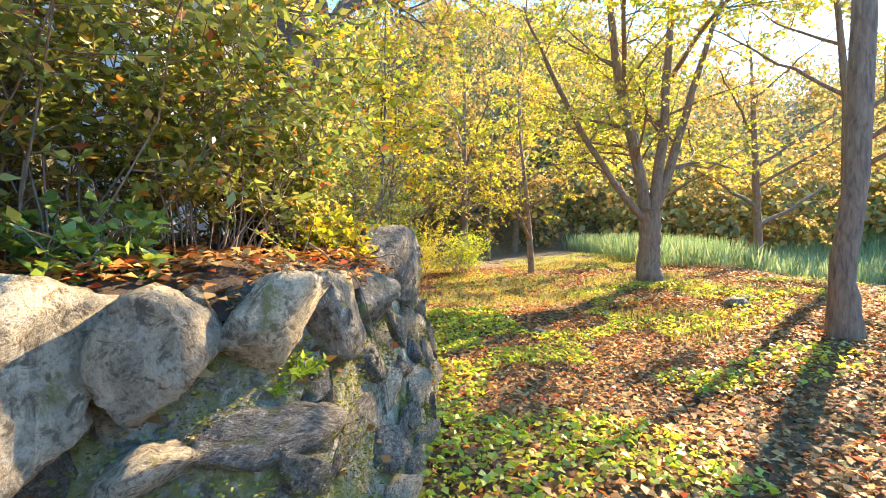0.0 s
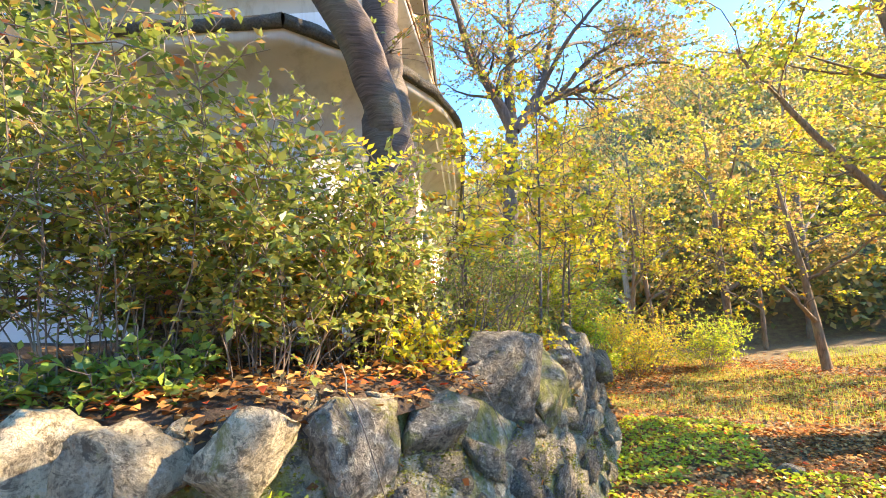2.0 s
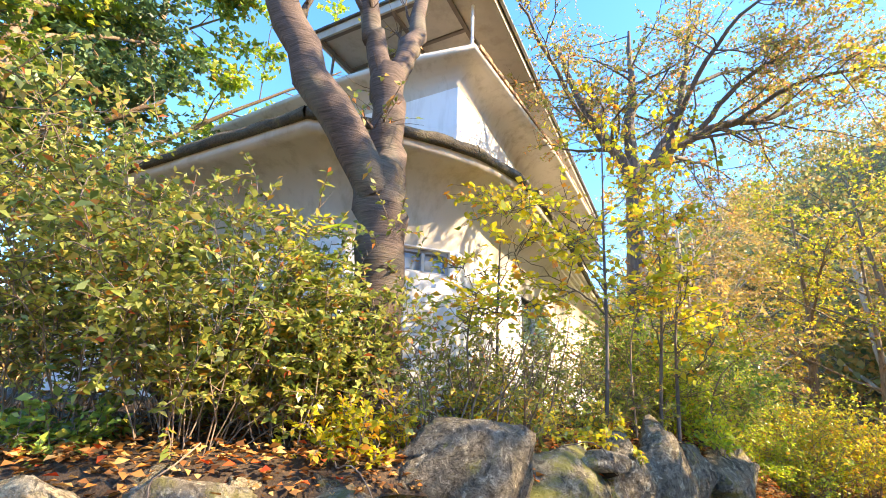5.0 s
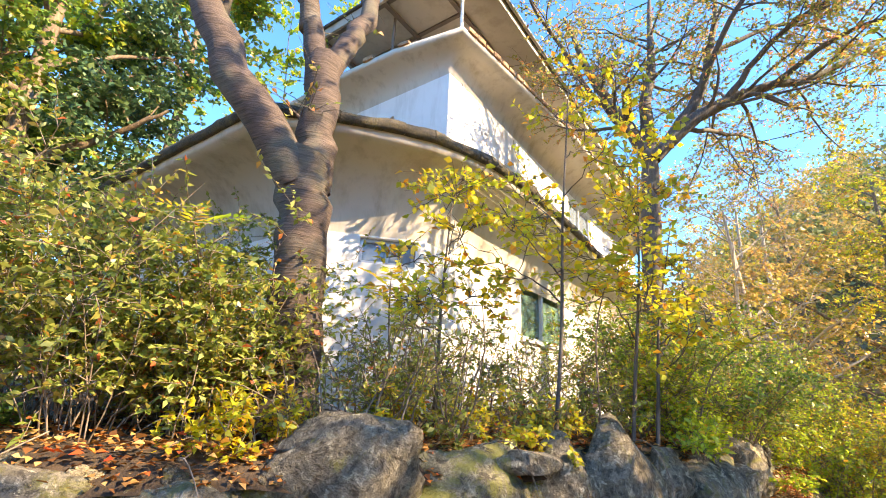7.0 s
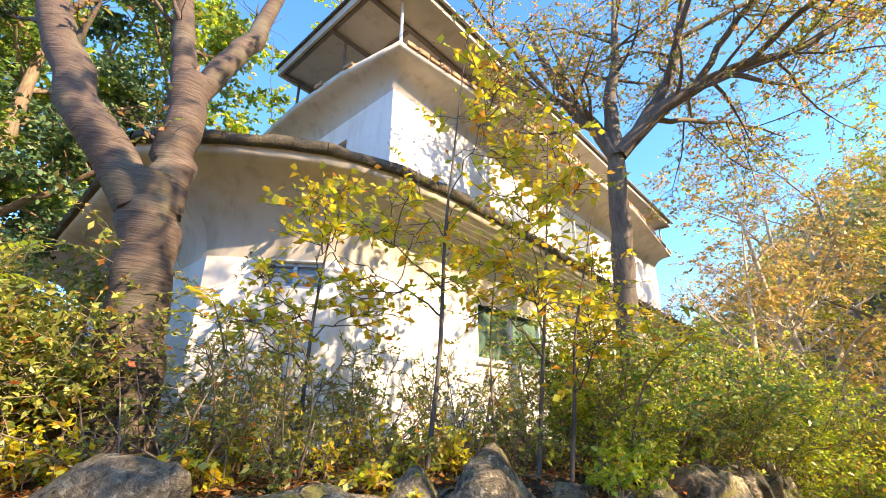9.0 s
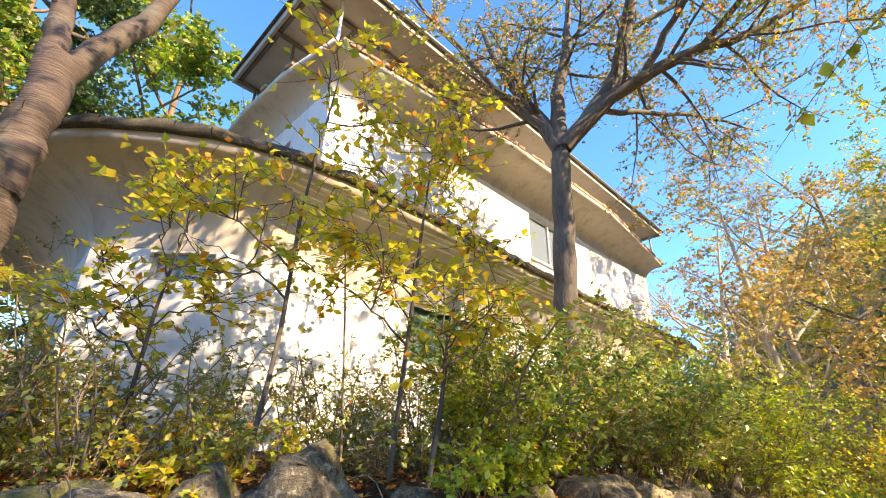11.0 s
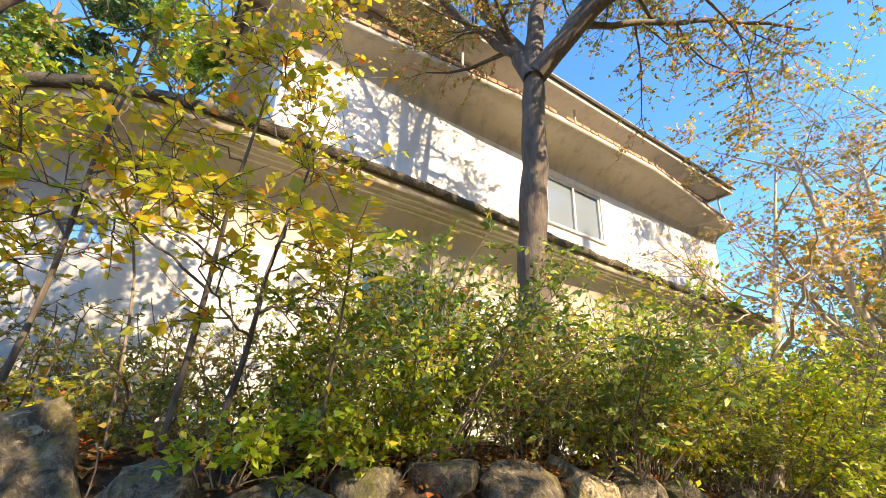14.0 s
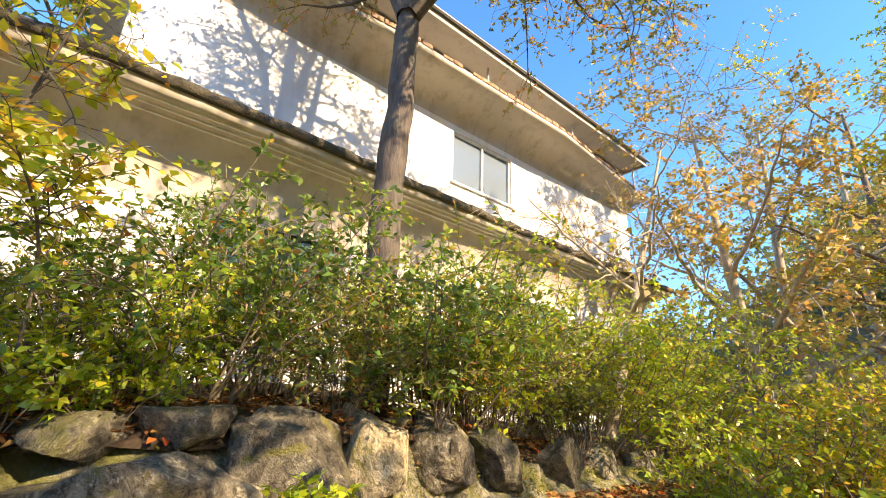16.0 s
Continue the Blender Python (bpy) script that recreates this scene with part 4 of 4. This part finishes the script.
for x, y, r, h, stems, mt in ((-2.3, 12.6, 1.0, 1.5, 40, leaf_lime), (-1.6, 13.8, 1.2, 1.8, 40, leaf_yellow), (-3.2, 15.5, 1.5, 2.4, 44, leaf_lime), (-2.7, 13.9, 1.2, 1.9, 40, leaf_yellow), (-4.6, 14.8, 1.3, 2.4, 40, leaf_lime), (-1.2, 15.0, 1.2, 2.0, 40, leaf_yellow), (0.4, 16.0, 1.1, 1.6, 36, leaf_lime), (-4.5, 17.0, 1.6, 2.6, 40, leaf_yellow)):
    shrub("shrub", (x, y, ground_z(x, y)), r, h, stems, mt, 0.07, "sunlit yellow-green shrub beyond the wall", group="sunlit shrubs", twigs=12, per=10)
# saplings before the white wall
for x, y, h, lx, ly in ((-0.8, 5.6, 3.8, 0.05, 0.3), (-0.85, 6.5, 3.1, 0.15, 0.25), (-0.8, 6.75, 2.3, 0.1, 0.4), (-1.3, 4.75, 2.4, 0, 0.1)):
    small_tree(x, y, h, 0.02, leaf_yellow, "thin sapling with yellow-green leaves before the house", (lx, ly), 8, 0.078, 5, 6, 0.0, base=terrace_at(x, y), bark=bark_grey, name="sapling", sub=4, spread=0.26, first=0.42, group="saplings", twig_len=0.36)
for x, y, r, h in ((-0.75, 3.15, 0.28, 0.38), (-0.72, 4.2, 0.25, 0.3), (-0.8, 7.3, 0.4, 0.5), (-0.55, 6.95, 0.3, 0.35), (-1.0, 7.7, 0.35, 0.45), (-0.7, 5.3, 0.3, 0.3)):
    shrub("leafy_plant", (x, y, terrace_at(x, y) - 0.02), r, h, 11, leaf_yellow if y < 5.5 else leaf_lime, 0.055, "yellow-green small-leaved plant hanging over the stones", "plant", "wall plants", 6, 8, width=0.6, stem_r=0.004)
for x, y, r, h, mt in ((-0.8, 3.4, 0.3, 0.45, leaf_yellow), (-1.0, 4.3, 0.35, 0.5, leaf_yellow), (-0.85, 4.75, 0.3, 0.42, leaf_olive), (-1.15, 5.05, 0.4, 0.6, leaf_yellow), (-0.95, 5.55, 0.32, 0.5, leaf_olive),
                       (-1.1, 5.85, 0.35, 0.55, leaf_yellow), (-1.0, 6.35, 0.35, 0.55, leaf_olive), (-1.5, 6.6, 0.5, 0.9, leaf_olive), (-1.2, 7.2, 0.45, 0.8, leaf_lime), (-1.6, 4.5, 0.4, 0.8, leaf_olive), (-2.1, 5.3, 0.5, 0.9, leaf_olive)):
    shrub("leafy_plant", (x, y, terrace_at(x, y) - 0.02), r, h, 12, mt, 0.05, "low yellow-green plant rooted in the leafy terrace", "plant", "terrace plants", 6, 8, width=0.55, stem_r=0.004)
for x, y, r, h, stems, mt in ((-1.25, 7.55, 0.6, 1.1, 34, leaf_lime), (-1.75, 8.75, 0.7, 1.2, 36, leaf_olive), (-2.35, 9.9, 0.8, 1.2, 36, leaf_lime), (-2.9, 11.0, 0.8, 1.2, 36, leaf_olive), (-3.6, 12.4, 0.9, 1.5, 36, leaf_lime)):
    shrub("low_shrub", (x, y, terrace_at(x, y) - 0.02), r, h, stems, mt, 0.05, "sunlit small-leaved shrub spilling over the wall", group="spilling shrubs", twigs=11, per=12, stem_r=0.005)
shrub("broadleaf_plant", (-1.5, 1.65, 1.36), 0.42, 0.28, 22, leaf_green, 0.06, "green broad-leaved plants above the boulders", "plant", "", 7, 8, width=0.6, stem_r=0.004)
shrub("fern", (-0.66, 1.93, 0.92), 0.14, 0.14, 8, leaf_lime, 0.05, "small bright fern growing between stones", "plant", "", 4, 7, stem_r=0.003)



def pinnate_sapling(at, tip, sprays, label):
    """A thin arching stem whose end carries feather-like leaves of paired leaflets."""
    ob = thing("sapling", at, label, "sapling", "feather-leaved saplings")
    at, tip = np.array(at), np.array(tip)
    mid = (at + tip) / 2 + np.array([-0.12, 0.0, 0.18])
    stem = smooth_path([at - np.array([0, 0, 0.05]), mid, tip], 9)
    w = Wood()
    w.tube(stem, np.linspace(0.011, 0.005, 9), 6)
    w.make("stem", twig_mat, ob)
    for k in range(sprays):
        p, d = lerp_path(stem, 0.6 + 0.4 * k / max(1, sprays - 1))
        a = k * 2.4 + 0.4 * rng.random()
        out = np.array([math.cos(a), math.sin(a), 0.35 + 0.25 * rng.random()])
        rachis = grow_path(p, out + d * 0.4, 0.26 + 0.12 * rng.random(), 8, 0.07, -0.12)
        rw, lv = Wood(), Leaves()
        rw.tube(rachis, np.linspace(0.003, 0.0015, 8), 4)
        spray = rw.make("leaf_stalk", twig_mat, ob)
        for i in range(1, 8):
            e = unit(rachis[i] - rachis[i - 1])
            side = unit(np.cross(e, (0, 0, 1)))
            for sg in (-1, 1):
                lv.add(rachis[i], side * sg + e * 0.45, [0.075 + 0.025 * math.sin(i * 0.45)])
        lv.add(rachis[-1], unit(rachis[-1] - rachis[-2]), [0.085])
        lv.make("leaf", leaf_yellow if k % 3 else leaf_lime, spray, "yellow-green feathered leaf", width=0.36, up=2.5, fold=0.05)
    return ob


for at, tip, n in (((-0.85, 7.3, 1.38), (-0.12, 7.48, 2.42), 9), ((-0.9, 6.2, 1.4), (-0.5, 6.05, 2.9), 7), ((-1.0, 4.3, 1.42), (-0.75, 4.1, 2.5), 6), ((-1.35, 3.0, 1.45), (-0.8, 2.75, 2.75), 8)):
    pinnate_sapling(at, tip, n, "slender sapling with feathered yellow-green leaves over the wall")
shrub("leafy_plant", (-0.78, 8.75, 0.98), 0.2, 0.16, 10, leaf_lime, 0.05, "small bright green plant sprouting from the wall", "plant", "", 5, 8, width=0.5, stem_r=0.003)
# weathered board leaning beside the cherry tree
bm = bmesh.new()
bmesh.ops.create_cube(bm, size=1)
bmesh.ops.subdivide_edges(bm, edges=[e for e in bm.edges if abs((e.verts[0].co - e.verts[1].co).z) > 0.5], cuts=5)
for v in bm.verts:
    v.co = Vector((v.co.x * 0.035 + 0.01 * noise.noise(v.co * 3), v.co.y * (0.15 + 0.02 * noise.noise(v.co * 5)), v.co.z * 0.62 + (0.05 * v.co.y if v.co.z > 0.4 else 0)))
bmesh.ops.bevel(bm, geom=list(bm.edges), offset=0.003, segments=1, affect="EDGES")
board = part("wooden_board", bm, wood_plank, None)
board.matrix_basis = pose(-1.6, 3.12, terrace_at(-1.6, 3.12) + 0.29, 3, -6, 12)
tagged(board, "weathered tan plank leaning beside the cherry trunk", "board")

# ---- boulders of the wall ----
def place_rock(parent, x, y, z, size, mat, seed, peak=0.0, tilt=6, name="boulder", label="", sub=3):
    i = np.argmin(np.hypot(WALL[:, 0] - x, WALL[:, 1] - y))
    _, t, _n = wall_at(ARC[i])
    ang = math.degrees(math.atan2(t[1], t[0]))
    r = random.Random(seed)
    ob = part(name, rock_bm(size, seed, sub=sub, peak=peak), mat, None, label, True)
    ob.matrix_basis = pose(x, y, z, r.uniform(-tilt, tilt), r.uniform(-tilt, tilt), (78 if 1.4 < y < 1.6 else ang) + r.uniform(-8, 8))
    if parent:
        ob.parent = parent
    return ob


BIG = ((-1.24, 1.20, 1.08, 0.54, 0.36, 0.48, rock_tan, 0), (-0.93, 1.50, 1.12, 0.42, 0.30, 0.36, rock_tan, 0), (-0.70, 1.80, 1.16, 0.40, 0.32, 0.38, rock_tan, 0),
       (-0.62, 2.32, 1.13, 0.48, 0.36, 0.40, rock_grey, 0), (-0.5, 2.95, 1.10, 0.62, 0.4, 0.40, rock_dark, 0), (-0.56, 3.78, 1.22, 1.05, 0.5, 0.60, rock_grey, 0.2),
       (-0.42, 4.65, 1.05, 0.85, 0.45, 0.55, rock_moss, 0), (-0.40, 5.05, 1.33, 0.5, 0.36, 0.16, rock_grey, 0), (-0.52, 5.42, 1.2, 0.5, 0.4, 0.52, rock_grey, 0.2),
       (-0.55, 5.98, 1.12, 0.95, 0.5, 0.95, rock_grey, 0.55), (-0.66, 6.65, 1.12, 0.5, 0.4, 0.42, rock_grey, 0), (-0.66, 7.15, 1.08, 0.55, 0.4, 0.5, rock_dark, 0),
       (-0.92, 8.0, 0.92, 1.25, 0.45, 0.46, rock_grey, 0), (-0.95, 7.6, 1.26, 0.48, 0.36, 0.26, rock_dark, 0), (-1.12, 8.05, 1.30, 0.42, 0.3, 0.24, rock_grey, 0),
       (-1.27, 8.52, 1.14, 0.66, 0.45, 0.60, rock_grey, 0), (-1.52, 9.05, 1.12, 0.52, 0.42, 0.58, rock_tan, 0), (-1.8, 9.55, 1.10, 0.55, 0.42, 0.50, rock_grey, 0),
       (-2.15, 10.1, 1.02, 0.62, 0.42, 0.42, rock_dark, 0), (-2.55, 10.8, 0.96, 0.6, 0.42, 0.40, rock_grey, 0), (-2.9, 11.4, 0.9, 0.6, 0.4, 0.4, rock_dark, 0), (-3.25, 12.1, 0.85, 0.6, 0.4, 0.4, rock_grey, 0),
       (-1.75, 0.78, 1.05, 0.5, 0.4, 0.45, rock_tan, 0), (-2.3, 0.42, 1.05, 0.6, 0.4, 0.45, rock_grey, 0), (-2.9, 0.05, 1.05, 0.6, 0.4, 0.45, rock_grey, 0))
for k, (x, y, z, a, b, c, mt, pk) in enumerate(BIG):
    place_rock(stone_wall, x, y, z, (a * 1.08, b * 1.1, c * 1.1), mt, 40 + k, pk, label="large weathered boulder topping the wall" if a > 0.4 else "", sub=4)
stone_meshes = []
for k in range(16):
    me = bpy.data.meshes.new("stone")
    bm = rock_bm((1, 1, 1), 300 + k, cut=0.48, rough=0.22, sub=3)
    bm.to_mesh(me)
    bm.free()
    me.polygons.foreach_set("use_smooth", np.ones(len(me.polygons), dtype=bool))
    me.materials.append((rock_grey, rock_dark, rock_tan, rock_grey)[k % 4])
    stone_meshes.append(me)
rr = random.Random(5)


def wall_stone_at(d, z, w, h, out=0.0):
    p, t, nrm = wall_at(d)
    o = wall_out(z, p[1]) - 0.09 + out
    ob = new("stone", stone_meshes[rr.randrange(16)])
    ob.parent = stone_wall
    ob.matrix_basis = pose(p[0] + nrm[0] * o, p[1] + nrm[1] * o, z, rr.uniform(-12, 12), rr.uniform(-30, 30), math.degrees(math.atan2(t[1], t[0])) + rr.choice((0, 180)) + rr.uniform(-12, 12)) @ Matrix.Diagonal((w, 0.20, h, 1))


for z0 in (0.1, 0.33, 0.56, 0.8, 1.02):
    d = 3.6
    while d < 18.5:
        y = wall_at(d)[0][1]
        w = rr.uniform(0.22, 0.55)
        skip = (z0 > 0.9 and y < 8.4) or (y < 2.2 and rr.random() < 0.62) or (z0 > 0.7 and y > 9)
        if not skip:
            wall_stone_at(d + w / 2, z0 + rr.uniform(-0.05, 0.05), w * 1.2, rr.uniform(0.22, 0.32), rr.uniform(-0.06, 0.01))
        d += w * 0.95
for d in np.arange(4.5, 15, 0.21):
    if rr.random() < 0.6:
        wall_stone_at(d, 1.27 + rr.uniform(-0.05, 0.06), rr.uniform(0.1, 0.22), rr.uniform(0.08, 0.16), -0.05 + rr.uniform(-0.1, 0.05))

# dark pointed rock and a slab on the terrace
for k, (x, y, z, sz, pk) in enumerate(((-2.95, 9.75, 1.75, (0.6, 0.5, 0.8), 0.5), (-2.6, 2.75, 1.75, (1.3, 0.5, 0.8), 0.0))):
    ob = part("boulder", rock_bm(sz, 900 + k, peak=pk, sub=4), rock_dark, None, "", True)
    ob.matrix_basis = pose(x, y, z, 0, 0, 40 + 60 * k)
    tagged(ob, "dark weathered boulder standing on the terrace soil", "rock", "terrace boulders")
# creepers hanging over the wall
for k, (d, z, L) in enumerate(((4.9, 1.3, 0.6), (5.35, 1.32, 0.5), (5.9, 1.3, 0.75), (7.6, 1.35, 0.8), (8.4, 1.3, 0.5), (10.2, 1.35, 0.7), (11.6, 1.3, 0.6))):
    p, t, nrm = wall_at(d)
    w = Wood()
    st = np.array([p[0] - nrm[0] * 0.15, p[1] - nrm[1] * 0.15, z + 0.12])
    pts = [st + np.array([nrm[0] * (0.42 * math.sin(q * 1.5) ** 0.7), nrm[1] * (0.42 * math.sin(q * 1.5) ** 0.7), -L * q * q + 0.05 * math.sin(q * 9 + k)]) + np.array([t[0], t[1], 0]) * 0.12 * math.sin(q * 4 + k) for q in np.linspace(0, 1, 12)]
    w.tube(pts, np.linspace(0.005, 0.002, 12), 5)
    tagged(w.make("creeper", twig_mat), "thin dry creeper stem hanging over the boulders", "plant", "creepers")
# power cables behind the house
for k, (z0, z1) in enumerate(((8.3, 7.6), (7.7, 7.0))):
    w = Wood()
    w.tube([(-10.0, -6 + 16 * q, z0 + (z1 - z0) * q - 0.5 * math.sin(q * math.pi)) for q in np.linspace(0, 1, 14)], [0.012] * 14, 5)
    tagged(w.make("power_cable", beam_mat), "thin dark power cable strung behind the house", "cable", "power cables")

# loose stones in the clearing
for k, (x, y, w) in enumerate(((1.42, 6.75, 0.34), (2.9, 8.0, 0.3), (4.9, 7.6, 0.5), (5.4, 7.9, 0.35), (2.0, 6.0, 0.2))):
    ob = part("rock", rock_bm((w, w * 0.8, w * 0.45), 700 + k), rock_grey, None, "", True)
    ob.matrix_basis = pose(x, y, ground_z(x, y) + w * 0.06, 0, 0, 50 * k)
    tagged(ob, "grey stone half sunk in fallen leaves", "rock", "loose stones")

# ---- stream, grasses, litter ----
sv = []
for k in range(40):
    y = -4 + k * 0.9
    c = 10.2 + 0.05 * y + 0.4 * math.sin(y * 0.5)
    sv += [(c - 1.6, y, -0.02), (c + 4.4, y, -0.02)]
water = mesh_object("water", sv, grid_faces(40, 2), water_mat, smooth=True)
tagged(water, "narrow shaded stream reflecting the sky", "water", kind="structure")


def blades(name, label, mat, n, region, h, w, category="grass"):
    pts = region(n)
    n = len(pts)
    d = rng.normal(0, 0.22, (n, 3)) + np.array([0, 0, 1])
    lv = Leaves()
    lv.add(pts, d, h * (0.5 + 0.8 * rng.random(n)))
    ob = lv.make(name, mat, None, width=w, up=0.0, fold=0.05)
    return tagged(ob, label, category, kind="stuff")


def scatter(x0, x1, y0, y1, keep=None):
    def f(n):
        p = np.stack([rng.uniform(x0, x1, n), rng.uniform(y0, y1, n)], 1)
        q = [(x, y, ground_z(x, y)) for x, y in p if keep is None or keep(x, y)]
        return np.array(q)
    return f


def patch(freq, level, seed):
    return lambda x, y: noise.noise(Vector((x * freq, y * freq, seed))) > level


blades("tall_reeds", "tall pale green reeds along the stream", leaf_reed, 26000, scatter(6.5, 26, 14, 25), 0.85, 0.045)
blades("meadow_grass", "sunlit yellow-green grass at the edge of the clearing", leaf_grass, 38000, scatter(-3, 7, 9.5, 20, patch(0.35, -0.12, 4)), 0.11, 0.07)
blades("meadow_grass", "sunlit yellow-green grass at the edge of the clearing", leaf_grass, 11000, scatter(3.0, 9, 5.5, 11, patch(0.5, 0.0, 8)), 0.11, 0.07)


def litter(name, label, n, pts_fn, mat, size, z_up=0.012, up=2.2, width=0.7):
    p = pts_fn(n)
    lv = Leaves()
    k = len(p)
    a = rng.random(k) * 2 * np.pi
    d = np.stack([np.cos(a), np.sin(a), rng.normal(0.05, 0.25, k)], 1)
    p = p + np.stack([np.zeros(k), np.zeros(k), z_up + 0.03 * rng.random(k)], 1)
    lv.add(p, d, size * (0.5 + 0.9 * rng.random(k)))
    ob = lv.make(name, mat, None, width=width, up=up, fold=0.14)
    return tagged(ob, label, "leaves", kind="stuff")


def off_wall(x, y):
    return x > np.interp(y, WALL[:, 1], WALL[:, 0]) + 0.3


litter("fallen_leaves", "red, tan and brown leaves covering the ground", 52000, scatter(-1.5, 7.5, 0.4, 9.0, off_wall), leaf_litter, 0.06)
litter("fallen_leaves", "red, tan and brown leaves covering the ground", 30000, scatter(-4, 8.5, 8.5, 18, off_wall), leaf_litter, 0.075)
def outer(x, y):
    inside = -1.5 < x < 7.5 and 0.4 < y < 18
    return off_wall(x, y) and not inside and rng.random() < 1.0 - 0.7 * smooth_step(6, 17, math.hypot(x - 2, y - 5))


litter("fallen_leaves", "scattered brown leaves at the edge of the clearing", 42000, scatter(-9, 14, -10, 20, outer), leaf_litter, 0.075)
litter("ground_cover", "low green weeds among the fallen leaves", 15000, scatter(-0.6, 3.0, 1.2, 9.0, lambda x, y: off_wall(x, y) and noise.noise(Vector((x * 0.8, y * 0.8, 2))) > 0.22 * (x + 0.2) - 0.27), leaf_lime, 0.055, 0.05, 1.0)
litter("ground_cover", "low green weeds among the fallen leaves", 7000, scatter(3.0, 8.0, 4.0, 11.0, patch(0.7, 0.12, 6)), leaf_lime, 0.06, 0.08, 0.8)


def on_terrace(n):
    d = rng.uniform(2.5, 17, n)
    o = np.where(rng.random(n) < 0.4, rng.uniform(-0.02, 0.35, n), np.abs(rng.normal(0, 0.7, n)) + 0.02)
    q = []
    for a, b in zip(d, o):
        p, t, nrm = wall_at(a)
        if b < 2:
            w = p - nrm * b
            q.append((w[0], w[1], terrace_z(b, p[1]) + 0.02 - 0.13 * (1 - smooth_step(-0.02, 0.2, b))))
    return np.array(q)


litter("fallen_leaves", "rust and orange leaves lying on the terrace", 6500, on_terrace, leaf_litter, 0.055)


def on_ledge(n):
    q = []
    for a in rng.uniform(13.0, 18, n):
        p, t, nrm = wall_at(a)
        w = p + nrm * rng.uniform(0.1, 0.6)
        q.append((w[0], w[1], 0.73))
    return np.array(q)


litter("fallen_leaves", "rust leaves lying on the wall's ledge", 2200, on_ledge, leaf_litter, 0.06)



def on_face(n):
    q = []
    for a in rng.uniform(3.0, 17, n):
        p, t, nrm = wall_at(a)
        z = rng.uniform(0.1, 1.2) * wall_top(p[1]) / 1.32
        if noise.noise(Vector((p[0] * 1.7, p[1] * 1.7, z * 2.5))) > (0.0 if p[1] > 2.2 else -0.32):
            w = p + nrm * (wall_out(z, p[1]) - 0.065 + 0.05 * noise.noise(Vector((p[0] * 3, p[1] * 3, z * 3))))
            q.append((w[0], w[1], z))
    return np.array(q)


litter("wall_moss", "olive moss tufts clinging to the stone wall", 34000, on_face, leaf_moss, 0.022, 0.0, 0.3, 0.5)
litter("wall_leaves", "fallen leaves caught between the wall stones", 420, on_face, leaf_litter, 0.06, 0.0, 0.6)

# ---- woods on the far slope ----
woods = Leaves()
for _ in range(1500):
    a = radians(rng.uniform(-75, 100))
    r = 27 + 60 * rng.random() ** 1.3
    x, y = math.sin(-a) * r, math.cos(a) * r
    if x < -6 and r < 34:
        continue
    z = ground_z(x, y)
    R = rng.uniform(1.5, 3.2)
    n = 170
    v = unit(rng.normal(0, 1, (n, 3))) * (0.5 + 0.5 * rng.random((n, 1))) * np.array([R, R, R * 1.1])
    woods.add(np.array([x, y, z + R * 1.1]) + v, rng.normal(0, 1, (n, 3)), rng.uniform(0.22, 0.46, n))
tagged(woods.make("far_woods", leaf_far, None, width=0.8, up=0.4), "mixed autumn woods covering the far slope", "woods", kind="stuff")
